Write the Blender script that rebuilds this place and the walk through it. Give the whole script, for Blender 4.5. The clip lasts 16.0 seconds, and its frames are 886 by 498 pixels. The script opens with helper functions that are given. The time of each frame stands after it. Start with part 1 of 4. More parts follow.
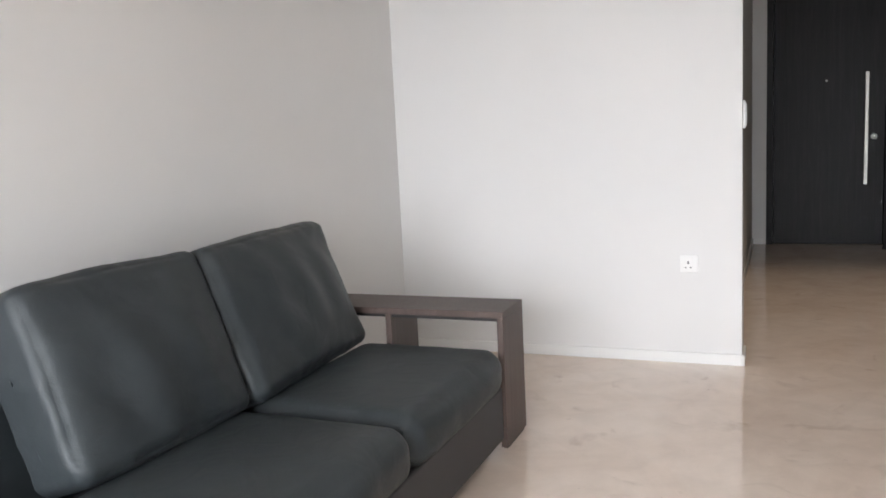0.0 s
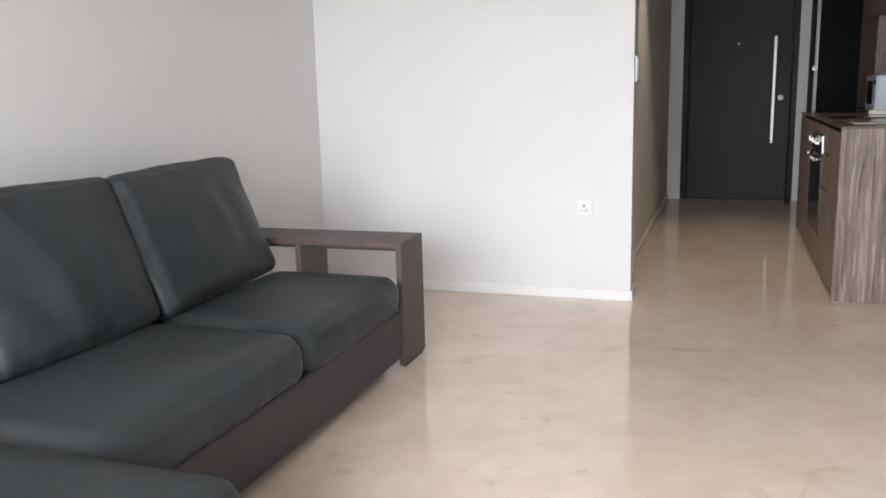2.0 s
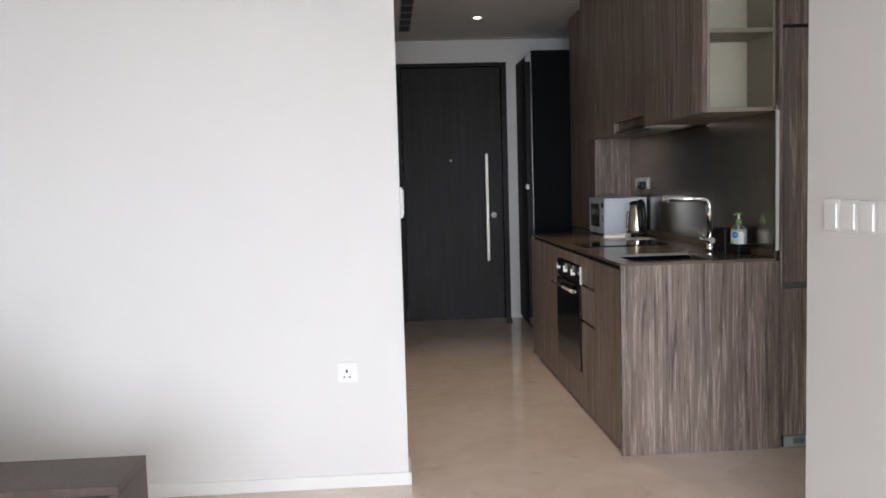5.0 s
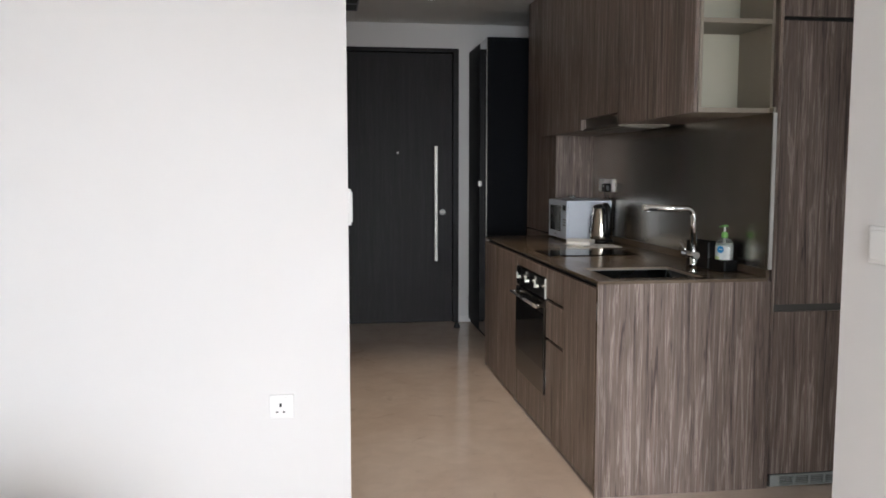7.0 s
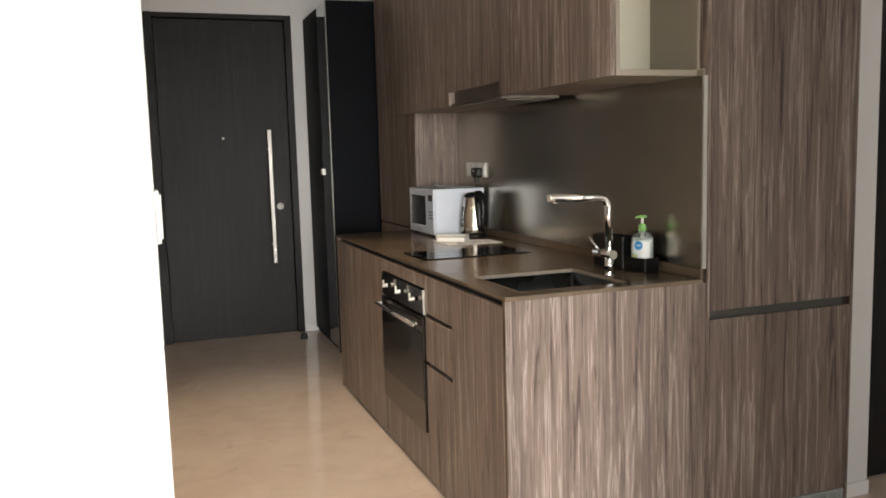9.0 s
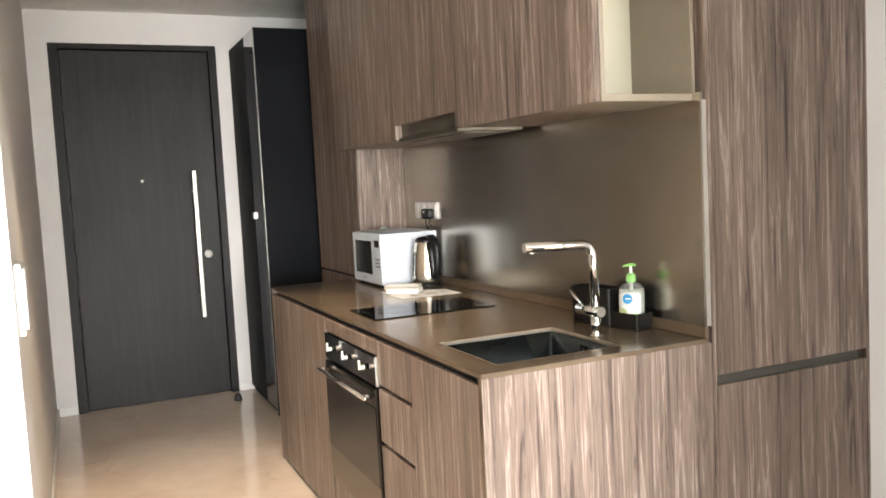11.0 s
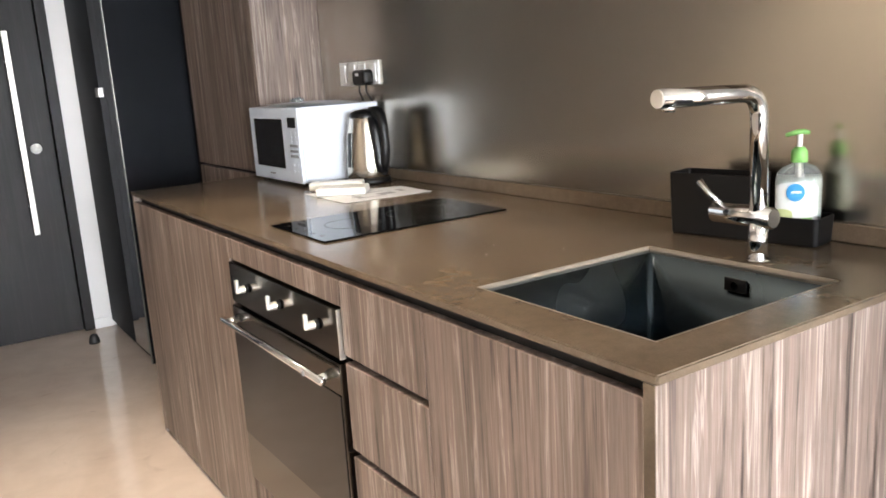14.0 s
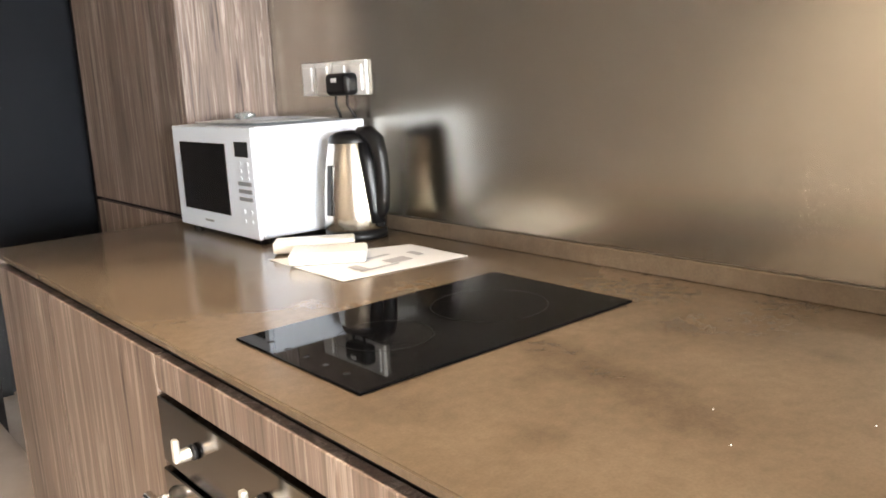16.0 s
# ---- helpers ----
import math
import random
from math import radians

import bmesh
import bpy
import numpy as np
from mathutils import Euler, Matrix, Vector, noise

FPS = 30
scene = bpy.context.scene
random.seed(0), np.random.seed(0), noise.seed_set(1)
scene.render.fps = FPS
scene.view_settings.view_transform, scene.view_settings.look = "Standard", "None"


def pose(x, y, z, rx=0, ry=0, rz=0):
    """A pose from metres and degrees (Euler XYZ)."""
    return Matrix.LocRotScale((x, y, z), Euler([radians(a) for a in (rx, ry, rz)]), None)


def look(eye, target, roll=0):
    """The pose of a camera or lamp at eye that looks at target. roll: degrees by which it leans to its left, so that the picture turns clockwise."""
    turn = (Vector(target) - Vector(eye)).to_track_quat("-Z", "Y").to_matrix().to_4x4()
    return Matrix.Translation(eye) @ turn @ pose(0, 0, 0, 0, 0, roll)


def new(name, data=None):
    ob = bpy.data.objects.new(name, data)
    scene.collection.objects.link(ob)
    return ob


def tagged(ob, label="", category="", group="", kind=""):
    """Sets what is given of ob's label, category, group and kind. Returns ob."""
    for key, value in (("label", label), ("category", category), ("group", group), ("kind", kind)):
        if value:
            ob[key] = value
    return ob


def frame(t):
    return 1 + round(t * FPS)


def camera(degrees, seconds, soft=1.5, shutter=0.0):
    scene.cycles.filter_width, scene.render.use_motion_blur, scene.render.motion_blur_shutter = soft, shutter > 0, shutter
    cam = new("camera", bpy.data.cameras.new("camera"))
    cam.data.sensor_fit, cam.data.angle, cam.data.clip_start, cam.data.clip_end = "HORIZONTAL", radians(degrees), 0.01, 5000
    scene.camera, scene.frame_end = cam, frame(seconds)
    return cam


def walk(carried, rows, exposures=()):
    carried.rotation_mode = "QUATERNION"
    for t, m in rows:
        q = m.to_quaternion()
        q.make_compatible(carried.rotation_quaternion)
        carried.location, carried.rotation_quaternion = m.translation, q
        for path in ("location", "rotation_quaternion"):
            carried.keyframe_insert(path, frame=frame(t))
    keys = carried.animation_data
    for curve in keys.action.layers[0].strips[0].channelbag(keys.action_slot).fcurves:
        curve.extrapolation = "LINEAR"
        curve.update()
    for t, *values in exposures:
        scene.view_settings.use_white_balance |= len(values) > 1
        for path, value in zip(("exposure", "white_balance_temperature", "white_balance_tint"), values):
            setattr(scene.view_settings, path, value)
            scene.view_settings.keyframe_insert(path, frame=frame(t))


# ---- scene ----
cam = camera(56.9, 16.0, soft=1.7)
PATH = [
    (0, (0.184, 0.114, 1.181), (-0.58, 1.942, 0.906), -2.8),
    (0.5, (0.189, 0.055, 1.136), (-0.521, 1.897, 0.815), -2.5),
    (1, (0.24, 0.005, 1.126), (-0.496, 1.836, 0.804), -2.5),
    (1.5, (0.394, -0.059, 1.113), (-0.316, 1.779, 0.767), -2.2),
    (2, (0.459, -0.099, 1.117), (-0.183, 1.758, 0.741), -1.5),
    (2.5, (0.352, 0.008, 1.137), (-0.09, 1.929, 0.796), -1.8),
    (3, (0.153, 0.216, 1.201), (-0.024, 2.193, 0.956), -3.6),
    (3.5, (0.072, 0.361, 1.22), (0.006, 2.349, 1.01), -2.5),
    (4, (0.034, 0.538, 1.235), (-0.001, 2.531, 1.068), -0.9),
    (4.5, (-0.023, 0.655, 1.259), (0.04, 2.649, 1.11), -1.7),
    (6.8, (-0.044, 1.272, 1.331), (0.216, 3.245, 1.133), 0.2),
    (7, (-0.062, 1.305, 1.336), (0.218, 3.276, 1.149), -0.0),
    (7.5, (-0.084, 1.506, 1.348), (0.279, 3.462, 1.145), -2.0),
    (8, (-0.089, 1.734, 1.342), (0.384, 3.666, 1.133), -2.5),
    (8.5, (-0.021, 1.965, 1.352), (0.542, 3.87, 1.124), -1.4),
    (9, (-0.002, 2.167, 1.343), (0.67, 4.037, 1.113), -1.6),
    (9.5, (-0.021, 2.304, 1.357), (0.732, 4.147, 1.17), -2.5),
    (11.8, (0.17, 2.863, 1.377), (1.062, 4.646, 1.221), -2.9),
    (12, (0.169, 2.934, 1.362), (1.107, 4.689, 1.164), -3.1),
    (12.5, (0.237, 3.134, 1.28), (1.208, 4.858, 0.986), -3.5),
    (13, (0.29, 3.327, 1.257), (1.263, 5.034, 0.879), -2.9),
    (13.5, (0.317, 3.618, 1.258), (1.364, 5.271, 0.843), -3.9),
    (14, (0.357, 3.848, 1.242), (1.426, 5.484, 0.818), -3.6),
    (14.5, (0.432, 4.046, 1.25), (1.482, 5.692, 0.816), -2.6),
    (15, (0.483, 4.263, 1.242), (1.562, 5.891, 0.808), -3.4),
    (15.5, (0.536, 4.495, 1.24), (1.696, 6.068, 0.82), -3.8),
    (16, (0.607, 4.695, 1.24), (1.868, 6.194, 0.832), -2.8),
]
EXPOSURES = [(0, -0.18, 6550, 10), (0.5, 0.03, 6500, 10), (1.5, -0.02, 6500, 10), (3.5, -0.08, 6420, 10), (7, 0.0, 6500, 10), (8.5, 0.4, 7050, 10), (9.5, 1.13, 7400, 10), (11.8, 1.82, 7200, 10), (12, 1.82, 7200, 10), (12.6, 1.87, 6800, 10), (13.1, 1.78, 6150, 10), (14, 1.82, 6600, 10), (14.5, 2.0, 6750, 10), (16, 2.40, 6900, 10)]
walk(cam, [(t, look(eye, target, roll)) for t, eye, target, roll in PATH], EXPOSURES)

# ---- world and large lights ----
world = bpy.data.worlds.new("sky")
scene.world = world
world.use_nodes = True
wt = world.node_tree
sky = wt.nodes.new("ShaderNodeTexSky")
sky.sky_type = "NISHITA"
sky.sun_disc = False
sky.sun_elevation, sky.sun_rotation = radians(50), radians(80)
wt.links.new(sky.outputs[0], wt.nodes["Background"].inputs[0])
wt.nodes["Background"].inputs[1].default_value = 0.12

sun = new("sun", bpy.data.lights.new("sun", "SUN"))
sun.data.energy, sun.data.angle, sun.data.color = 2.0, radians(0.5), (1.0, 0.95, 0.88)
sun.matrix_world = look((0, 0, 0), (-0.75, -0.15, -0.9))

# daylight through the balcony window behind the walker
win = new("window_light", bpy.data.lights.new("window_light", "AREA"))
win.data.shape, win.data.size, win.data.size_y = "RECTANGLE", 2.5, 2.1
win.data.spread = radians(118)
win.data.energy, win.data.color = 240.0, (0.905, 0.96, 1.04)
win.matrix_world = look((-0.33, -2.42, 1.25), (-0.33, 3.0, -3.4))

# daylight fill from an unseen room beside, added to brighten the tall cabinet
side = new("side_fill_light", bpy.data.lights.new("side_fill_light", "AREA"))
side.data.shape, side.data.size, side.data.size_y = "RECTANGLE", 1.6, 1.9
side.data.energy, side.data.color = 34.0, (0.905, 0.96, 1.04)
side.matrix_world = look((2.5, -2.42, 1.3), (2.5, 3.0, 0.2))

# the entry's recessed lamp, and an added warm fill spot over the kitchen
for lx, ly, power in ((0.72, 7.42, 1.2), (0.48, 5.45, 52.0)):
    down = new("downlight_and_fill", bpy.data.lights.new("downlight_and_fill", "SPOT"))
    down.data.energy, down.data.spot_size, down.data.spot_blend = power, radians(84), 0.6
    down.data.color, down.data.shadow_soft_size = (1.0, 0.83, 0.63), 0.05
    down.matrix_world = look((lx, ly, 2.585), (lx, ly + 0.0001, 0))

# ---- materials ----
MATS = {}


def material(name, color, rough=0.5, metal=0.0, spec=0.5, coat=0.0):
    m = bpy.data.materials.new(name)
    m.use_nodes = True
    b = m.node_tree.nodes["Principled BSDF"]
    b.inputs["Base Color"].default_value = (*color, 1)
    b.inputs["Roughness"].default_value = rough
    b.inputs["Metallic"].default_value = metal
    b.inputs["Specular IOR Level"].default_value = spec
    b.inputs["Coat Weight"].default_value = coat
    b.inputs["Coat Roughness"].default_value = 0.06
    MATS[name] = m
    return m


def nodes_of(m):
    t = m.node_tree
    return t, t.nodes["Principled BSDF"]


def coords(t, scale=(1, 1, 1), randomize=False):
    tc = t.nodes.new("ShaderNodeTexCoord")
    mp = t.nodes.new("ShaderNodeMapping")
    mp.inputs["Scale"].default_value = scale
    t.links.new(tc.outputs["Object"], mp.inputs["Vector"])
    if randomize:
        oi = t.nodes.new("ShaderNodeObjectInfo")
        cx = t.nodes.new("ShaderNodeCombineXYZ")
        mul = t.nodes.new("ShaderNodeMath")
        mul.operation = "MULTIPLY"
        mul.inputs[1].default_value = 37.0
        t.links.new(oi.outputs["Random"], mul.inputs[0])
        for k in range(3):
            t.links.new(mul.outputs[0], cx.inputs[k])
        t.links.new(cx.outputs[0], mp.inputs["Location"])
    return mp.outputs[0]


def noise_tex(t, vec, scale, detail=4.0, rough=0.55, distortion=0.0):
    n = t.nodes.new("ShaderNodeTexNoise")
    n.inputs["Scale"].default_value = scale
    n.inputs["Detail"].default_value = detail
    n.inputs["Roughness"].default_value = rough
    n.inputs["Distortion"].default_value = distortion
    t.links.new(vec, n.inputs["Vector"])
    return n.outputs["Fac"]


def ramp(t, fac, stops):
    r = t.nodes.new("ShaderNodeValToRGB")
    e = r.color_ramp.elements
    while len(e) < len(stops):
        e.new(0.5)
    for k, (p, c) in enumerate(stops):
        e[k].position = p
        e[k].color = (*c, 1) if len(c) == 3 else (c[0], c[0], c[0], 1)
    t.links.new(fac, r.inputs[0])
    return r.outputs[0]


def mix(t, a, b, fac, mode="MIX"):
    m = t.nodes.new("ShaderNodeMix")
    m.data_type, m.blend_type = "RGBA", mode
    if isinstance(fac, float):
        m.inputs[0].default_value = fac
    else:
        t.links.new(fac, m.inputs[0])
    t.links.new(a, m.inputs[6])
    t.links.new(b, m.inputs[7])
    return m.outputs[2]


def bump(t, b, fac, strength, dist=0.002):
    n = t.nodes.new("ShaderNodeBump")
    n.inputs["Strength"].default_value = strength
    n.inputs["Distance"].default_value = dist
    t.links.new(fac, n.inputs["Height"])
    t.links.new(n.outputs[0], b.inputs["Normal"])


def rough_from(t, b, fac, lo, hi):
    r = t.nodes.new("ShaderNodeMapRange")
    r.inputs["To Min"].default_value, r.inputs["To Max"].default_value = lo, hi
    r.inputs["From Min"].default_value, r.inputs["From Max"].default_value = 0.3, 0.7
    t.links.new(fac, r.inputs["Value"])
    t.links.new(r.outputs[0], b.inputs["Roughness"])


def paint(name, c, rough=0.55):
    m = material(name, c, rough)
    t, b = nodes_of(m)
    v = coords(t)
    big = noise_tex(t, v, 1.3, 3)
    col = ramp(t, big, [(0.3, tuple(x * 0.975 for x in c)), (0.7, c)])
    t.links.new(col, b.inputs["Base Color"])
    bump(t, b, noise_tex(t, v, 260, 3), 0.10, 0.0006)
    return m


WALL = paint("wall_paint", (0.735, 0.722, 0.705))
CEIL = paint("ceiling_paint", (0.78, 0.77, 0.74), 0.7)
SKIRT = material("skirting_paint", (0.80, 0.79, 0.77), 0.35)


def laminate(name, dark, mid, light, rough=0.42, streak=1.0):
    """Vertical streaked zebrano laminate."""
    m = material(name, mid, rough)
    t, b = nodes_of(m)
    v1 = coords(t, (1, 1, 0.042), True)
    v2 = coords(t, (1, 1, 0.018), True)
    n1 = noise_tex(t, v1, 38, 4, 0.66, 0.9)
    n2 = noise_tex(t, v2, 120, 3, 0.65, 0.1)
    n3 = noise_tex(t, v1, 9, 2, 0.5, 0.3)
    c1 = ramp(t, n1, [(0.33, dark), (0.44, mid), (0.53, mid), (0.60, light), (0.66, mid), (0.72, light)])
    c2 = ramp(t, n2, [(0.36, (0.72, 0.70, 0.68)), (0.5, (0.97, 0.97, 0.97)), (0.66, (1.16, 1.15, 1.14))])
    c3 = ramp(t, n3, [(0.35, (0.84, 0.83, 0.82)), (0.65, (1.13, 1.125, 1.12))])
    c = mix(t, c1, c2, streak, "MULTIPLY")
    c = mix(t, c, c3, streak, "MULTIPLY")
    n4 = noise_tex(t, coords(t, (1, 1, 0.03), True), 420, 2, 0.6)
    c = mix(t, c, ramp(t, n4, [(0.36, (0.84, 0.83, 0.82)), (0.62, (1.10, 1.10, 1.10))]), streak, "MULTIPLY")
    t.links.new(c, b.inputs["Base Color"])
    rough_from(t, b, n2, rough - 0.06, rough + 0.08)
    bump(t, b, n2, 0.25, 0.0006)
    return m


WOOD = laminate("zebrano_laminate", (0.066, 0.048, 0.040), (0.192, 0.145, 0.122), (0.350, 0.294, 0.258))
ARMWOOD = laminate("arm_laminate", (0.078, 0.055, 0.048), (0.090, 0.064, 0.055), (0.102, 0.073, 0.064), 0.45, 0.3)
nodes_of(ARMWOOD)[1].inputs["Specular IOR Level"].default_value = 0.3
nodes_of(WOOD)[1].inputs["Specular IOR Level"].default_value = 0.42
DOORWOOD = laminate("door_veneer", (0.011, 0.0092, 0.009), (0.0145, 0.0125, 0.012), (0.020, 0.0175, 0.017), 0.45, 0.45)
nodes_of(DOORWOOD)[1].inputs["Specular IOR Level"].default_value = 0.2
SHELFIN = material("shelf_lining", (0.29, 0.25, 0.195), 0.5)
BLACKLAM = material("black_laminate", (0.006, 0.007, 0.009), 0.55, 0, 0.06)
# near-black, so gaps between fronts and recesses carry their shade in the colour
GAPSHADE = material("recess_shade", (0.02, 0.017, 0.015), 0.7)
CHANNEL = material("handle_channel", (0.10, 0.10, 0.09), 0.4, 0.6)

# polished marble
MARBLE = material("cream_marble", (0.52, 0.42, 0.33), 0.09, 0, 0.5)
t, b = nodes_of(MARBLE)
v = coords(t)
n1 = noise_tex(t, v, 1.6, 6, 0.62, 0.8)
n2 = noise_tex(t, v, 7.0, 6, 0.6, 0.6)
n3 = noise_tex(t, v, 22.0, 5, 0.7, 0.2)
n4 = noise_tex(t, v, 4.3, 4, 0.5, 1.4)
c = ramp(t, n1, [(0.33, (0.71, 0.575, 0.475)), (0.5, (0.76, 0.63, 0.53)), (0.66, (0.80, 0.68, 0.585))])
c2 = ramp(t, n2, [(0.35, (0.93, 0.925, 0.92)), (0.6, (1.0, 1.0, 1.0))])
c3 = ramp(t, n3, [(0.27, (0.58, 0.53, 0.49)), (0.33, (1.0, 1.0, 1.0))])
c4 = ramp(t, n4, [(0.27, (0.82, 0.79, 0.77)), (0.38, (1.0, 1.0, 1.0))])
c = mix(t, mix(t, mix(t, c, c2, 1.0, "MULTIPLY"), c3, 0.7, "MULTIPLY"), c4, 0.8, "MULTIPLY")
t.links.new(c, b.inputs["Base Color"])
rough_from(t, b, n2, 0.035, 0.075)
bump(t, b, n1, 0.05, 0.004)

# brown quartz worktop
QUARTZ = material("brown_quartz", (0.15, 0.115, 0.08), 0.2)
t, b = nodes_of(QUARTZ)
v = coords(t)
n1 = noise_tex(t, v, 4.5, 2.5, 0.5, 0.3)
n2 = noise_tex(t, v, 6, 2.2, 0.5, 0.25)
n3 = noise_tex(t, v, 300, 2, 0.5)
c = ramp(t, n1, [(0.3, (0.118, 0.087, 0.060)), (0.7, (0.165, 0.124, 0.086))])
c2 = ramp(t, n2, [(0.26, (0.55, 0.53, 0.51)), (0.46, (1.0, 1.0, 1.0))])
c3 = ramp(t, n3, [(0.3, (0.93, 0.93, 0.93)), (0.7, (1.06, 1.06, 1.06))])
n5 = noise_tex(t, v, 55, 3, 0.6)
c5 = ramp(t, n5, [(0.3, (0.90, 0.90, 0.90)), (0.7, (1.08, 1.08, 1.08))])
c = mix(t, mix(t, mix(t, c, c2, 0.8, "MULTIPLY"), c3, 1.0, "MULTIPLY"), c5, 1.0, "MULTIPLY")
t.links.new(c, b.inputs["Base Color"])
rough_from(t, b, n1, 0.16, 0.24)
bump(t, b, n3, 0.06, 0.0004)


def steel(name, c, rough, scale=(1, 1, 1), streak=200, relief=0.06):
    m = material(name, c, rough, 1.0)
    t, b = nodes_of(m)
    v = coords(t, scale)
    n = noise_tex(t, v, streak, 3, 0.6)
    big = noise_tex(t, coords(t), 2.2, 2, 0.5)
    rough_from(t, b, big, rough - 0.015, rough + 0.02)
    bump(t, b, n, relief, 0.0002)
    return m


SPLASH = steel("brushed_steel_splashback", (0.54, 0.50, 0.44), 0.23, (1, 0.03, 1), streak=260, relief=0.015)
SINKST = steel("sink_steel", (0.062, 0.080, 0.094), 0.27, (1, 1, 1))
HOODST = steel("hood_steel", (0.22, 0.20, 0.17), 0.42, (1, 0.03, 1))
KETTLE = steel("kettle_steel", (0.56, 0.52, 0.46), 0.20, (0.05, 0.05, 1))
OVENST = steel("oven_steel", (0.125, 0.113, 0.10), 0.16, (1, 0.03, 1))
CHROME = material("chrome", (0.72, 0.72, 0.71), 0.07, 1.0)
HANDLEST = steel("handle_steel", (0.33, 0.315, 0.285), 0.38, (1, 1, 0.05))
ALU = steel("satin_aluminium", (0.70, 0.68, 0.64), 0.30, (1, 1, 0.05))
KNOB = material("satin_chrome", (0.86, 0.83, 0.77), 0.28, 0.8)
MIRROR = material("dark_mirror", (0.45, 0.47, 0.50), 0.03, 1.0)
BGLASS = material("black_glass", (0.0025, 0.0025, 0.003), 0.03, 0, 0.19)
OVENGL = material("oven_glass", (0.009, 0.008, 0.0075), 0.08, 0, 0.4)
BPLAST = material("black_plastic", (0.006, 0.006, 0.0065), 0.36, 0, 0.32)
WPLAST = material("white_plastic", (0.82, 0.81, 0.79), 0.32)
CREAMP = material("cream_plastic", (0.84, 0.83, 0.79), 0.35)
MWHITE = material("microwave_enamel", (0.72, 0.78, 0.86), 0.28)
GREYP = material("grey_plastic", (0.25, 0.26, 0.28), 0.4)
PAPER = material("paper", (0.83, 0.84, 0.86), 0.7)
PRINT = material("grey_print", (0.42, 0.42, 0.45), 0.7)
GREENP = material("green_plastic", (0.22, 0.52, 0.14), 0.3)
BLUEP = material("blue_label", (0.03, 0.30, 0.62), 0.4)
YELL = material("yellow_green_label", (0.55, 0.62, 0.30), 0.4)
RUBBER = material("rubber", (0.015, 0.014, 0.013), 0.6)
VENT = material("vent_paint", (0.34, 0.37, 0.36), 0.45)
LABELW = material("label_white", (0.80, 0.82, 0.80), 0.35)
BOTTLE = material("clear_bottle", (0.86, 0.92, 0.90), 0.08)
nodes_of(BOTTLE)[1].inputs["Transmission Weight"].default_value = 0.85
SOAP = material("soap", (0.74, 0.80, 0.74), 0.3)
GLASS = material("window_glass", (1, 1, 1), 0.0)
nodes_of(GLASS)[1].inputs["Transmission Weight"].default_value = 1.0
LAMPM = material("lamp_glow", (1, 0.9, 0.75), 0.5)
nodes_of(LAMPM)[1].inputs["Emission Color"].default_value = (1, 0.88, 0.70, 1)
nodes_of(LAMPM)[1].inputs["Emission Strength"].default_value = 9.0

# dark slate leather
LEATHER = material("slate_leather", (0.036, 0.042, 0.045), 0.47, 0, 0.24)
t, b = nodes_of(LEATHER)
v = coords(t)
n1 = noise_tex(t, v, 2.5, 4, 0.6)
vo = t.nodes.new("ShaderNodeTexVoronoi")
vo.inputs["Scale"].default_value = 420
t.links.new(v, vo.inputs["Vector"])
c = ramp(t, n1, [(0.3, (0.028, 0.033, 0.0355)), (0.7, (0.038, 0.0435, 0.046))])
t.links.new(c, b.inputs["Base Color"])
rough_from(t, b, n1, 0.40, 0.50)
fold = noise_tex(t, coords(t, (1, 1, 1.6)), 7.0, 3, 0.55, 1.2)
add = t.nodes.new("ShaderNodeMath")
add.operation = "MULTIPLY_ADD"
add.inputs[1].default_value = 14.0
t.links.new(fold, add.inputs[0])
t.links.new(vo.outputs["Distance"], add.inputs[2])
bump(t, b, add.outputs[0], 0.30, 0.0008)
BASEFAB = material("sofa_base_leatherette", (0.034, 0.033, 0.036), 0.5)

# ---- mesh helpers ----


def wloc(ob):
    p = Vector((0, 0, 0))
    while ob:
        p += ob.location
        ob = ob.parent
    return p


def thing(name, at, label, category, group=""):
    e = new(name)
    e.location = at
    e.empty_display_size = 0.1
    return tagged(e, label, category, group)


def part(name, bm, mat, parent=None, label="", smooth=False):
    """bm in world places; hung under parent with its origin at the parent's."""
    me = bpy.data.meshes.new(name)
    if parent is not None:
        bmesh.ops.translate(bm, vec=-wloc(parent), verts=bm.verts)
    bm.to_mesh(me)
    bm.free()
    for m in mat if isinstance(mat, (list, tuple)) else (mat,):
        me.materials.append(m)
    if smooth:
        me.polygons.foreach_set("use_smooth", [True] * len(me.polygons))
        me.update()
    ob = new(name, me)
    if parent is not None:
        ob.parent = parent
    return tagged(ob, label)


def structure(name, bm, mat, label, smooth=False, category=""):
    ob = part(name, bm, mat, None, label, smooth)
    return tagged(ob, "", category, "", "structure")


def bx(x0, x1, y0, y1, z0, z1, bevel=0.0, bm=None, segments=1, mi=0):
    """A box, added to bm, with its edges rounded."""
    own = bmesh.new()
    bmesh.ops.create_cube(own, size=1.0, matrix=Matrix.Translation(((x0 + x1) / 2, (y0 + y1) / 2, (z0 + z1) / 2)) @ Matrix.Diagonal((abs(x1 - x0), abs(y1 - y0), abs(z1 - z0), 1)))
    if bevel:
        bmesh.ops.bevel(own, geom=own.edges[:], offset=bevel, segments=segments, affect="EDGES", profile=0.5)
    for f in own.faces:
        f.material_index = mi
    return merge(bm, own)


def merge(bm, own):
    if bm is None:
        return own
    me = bpy.data.meshes.new("tmp")
    own.to_mesh(me)
    own.free()
    bm.from_mesh(me)
    bpy.data.meshes.remove(me)
    return bm


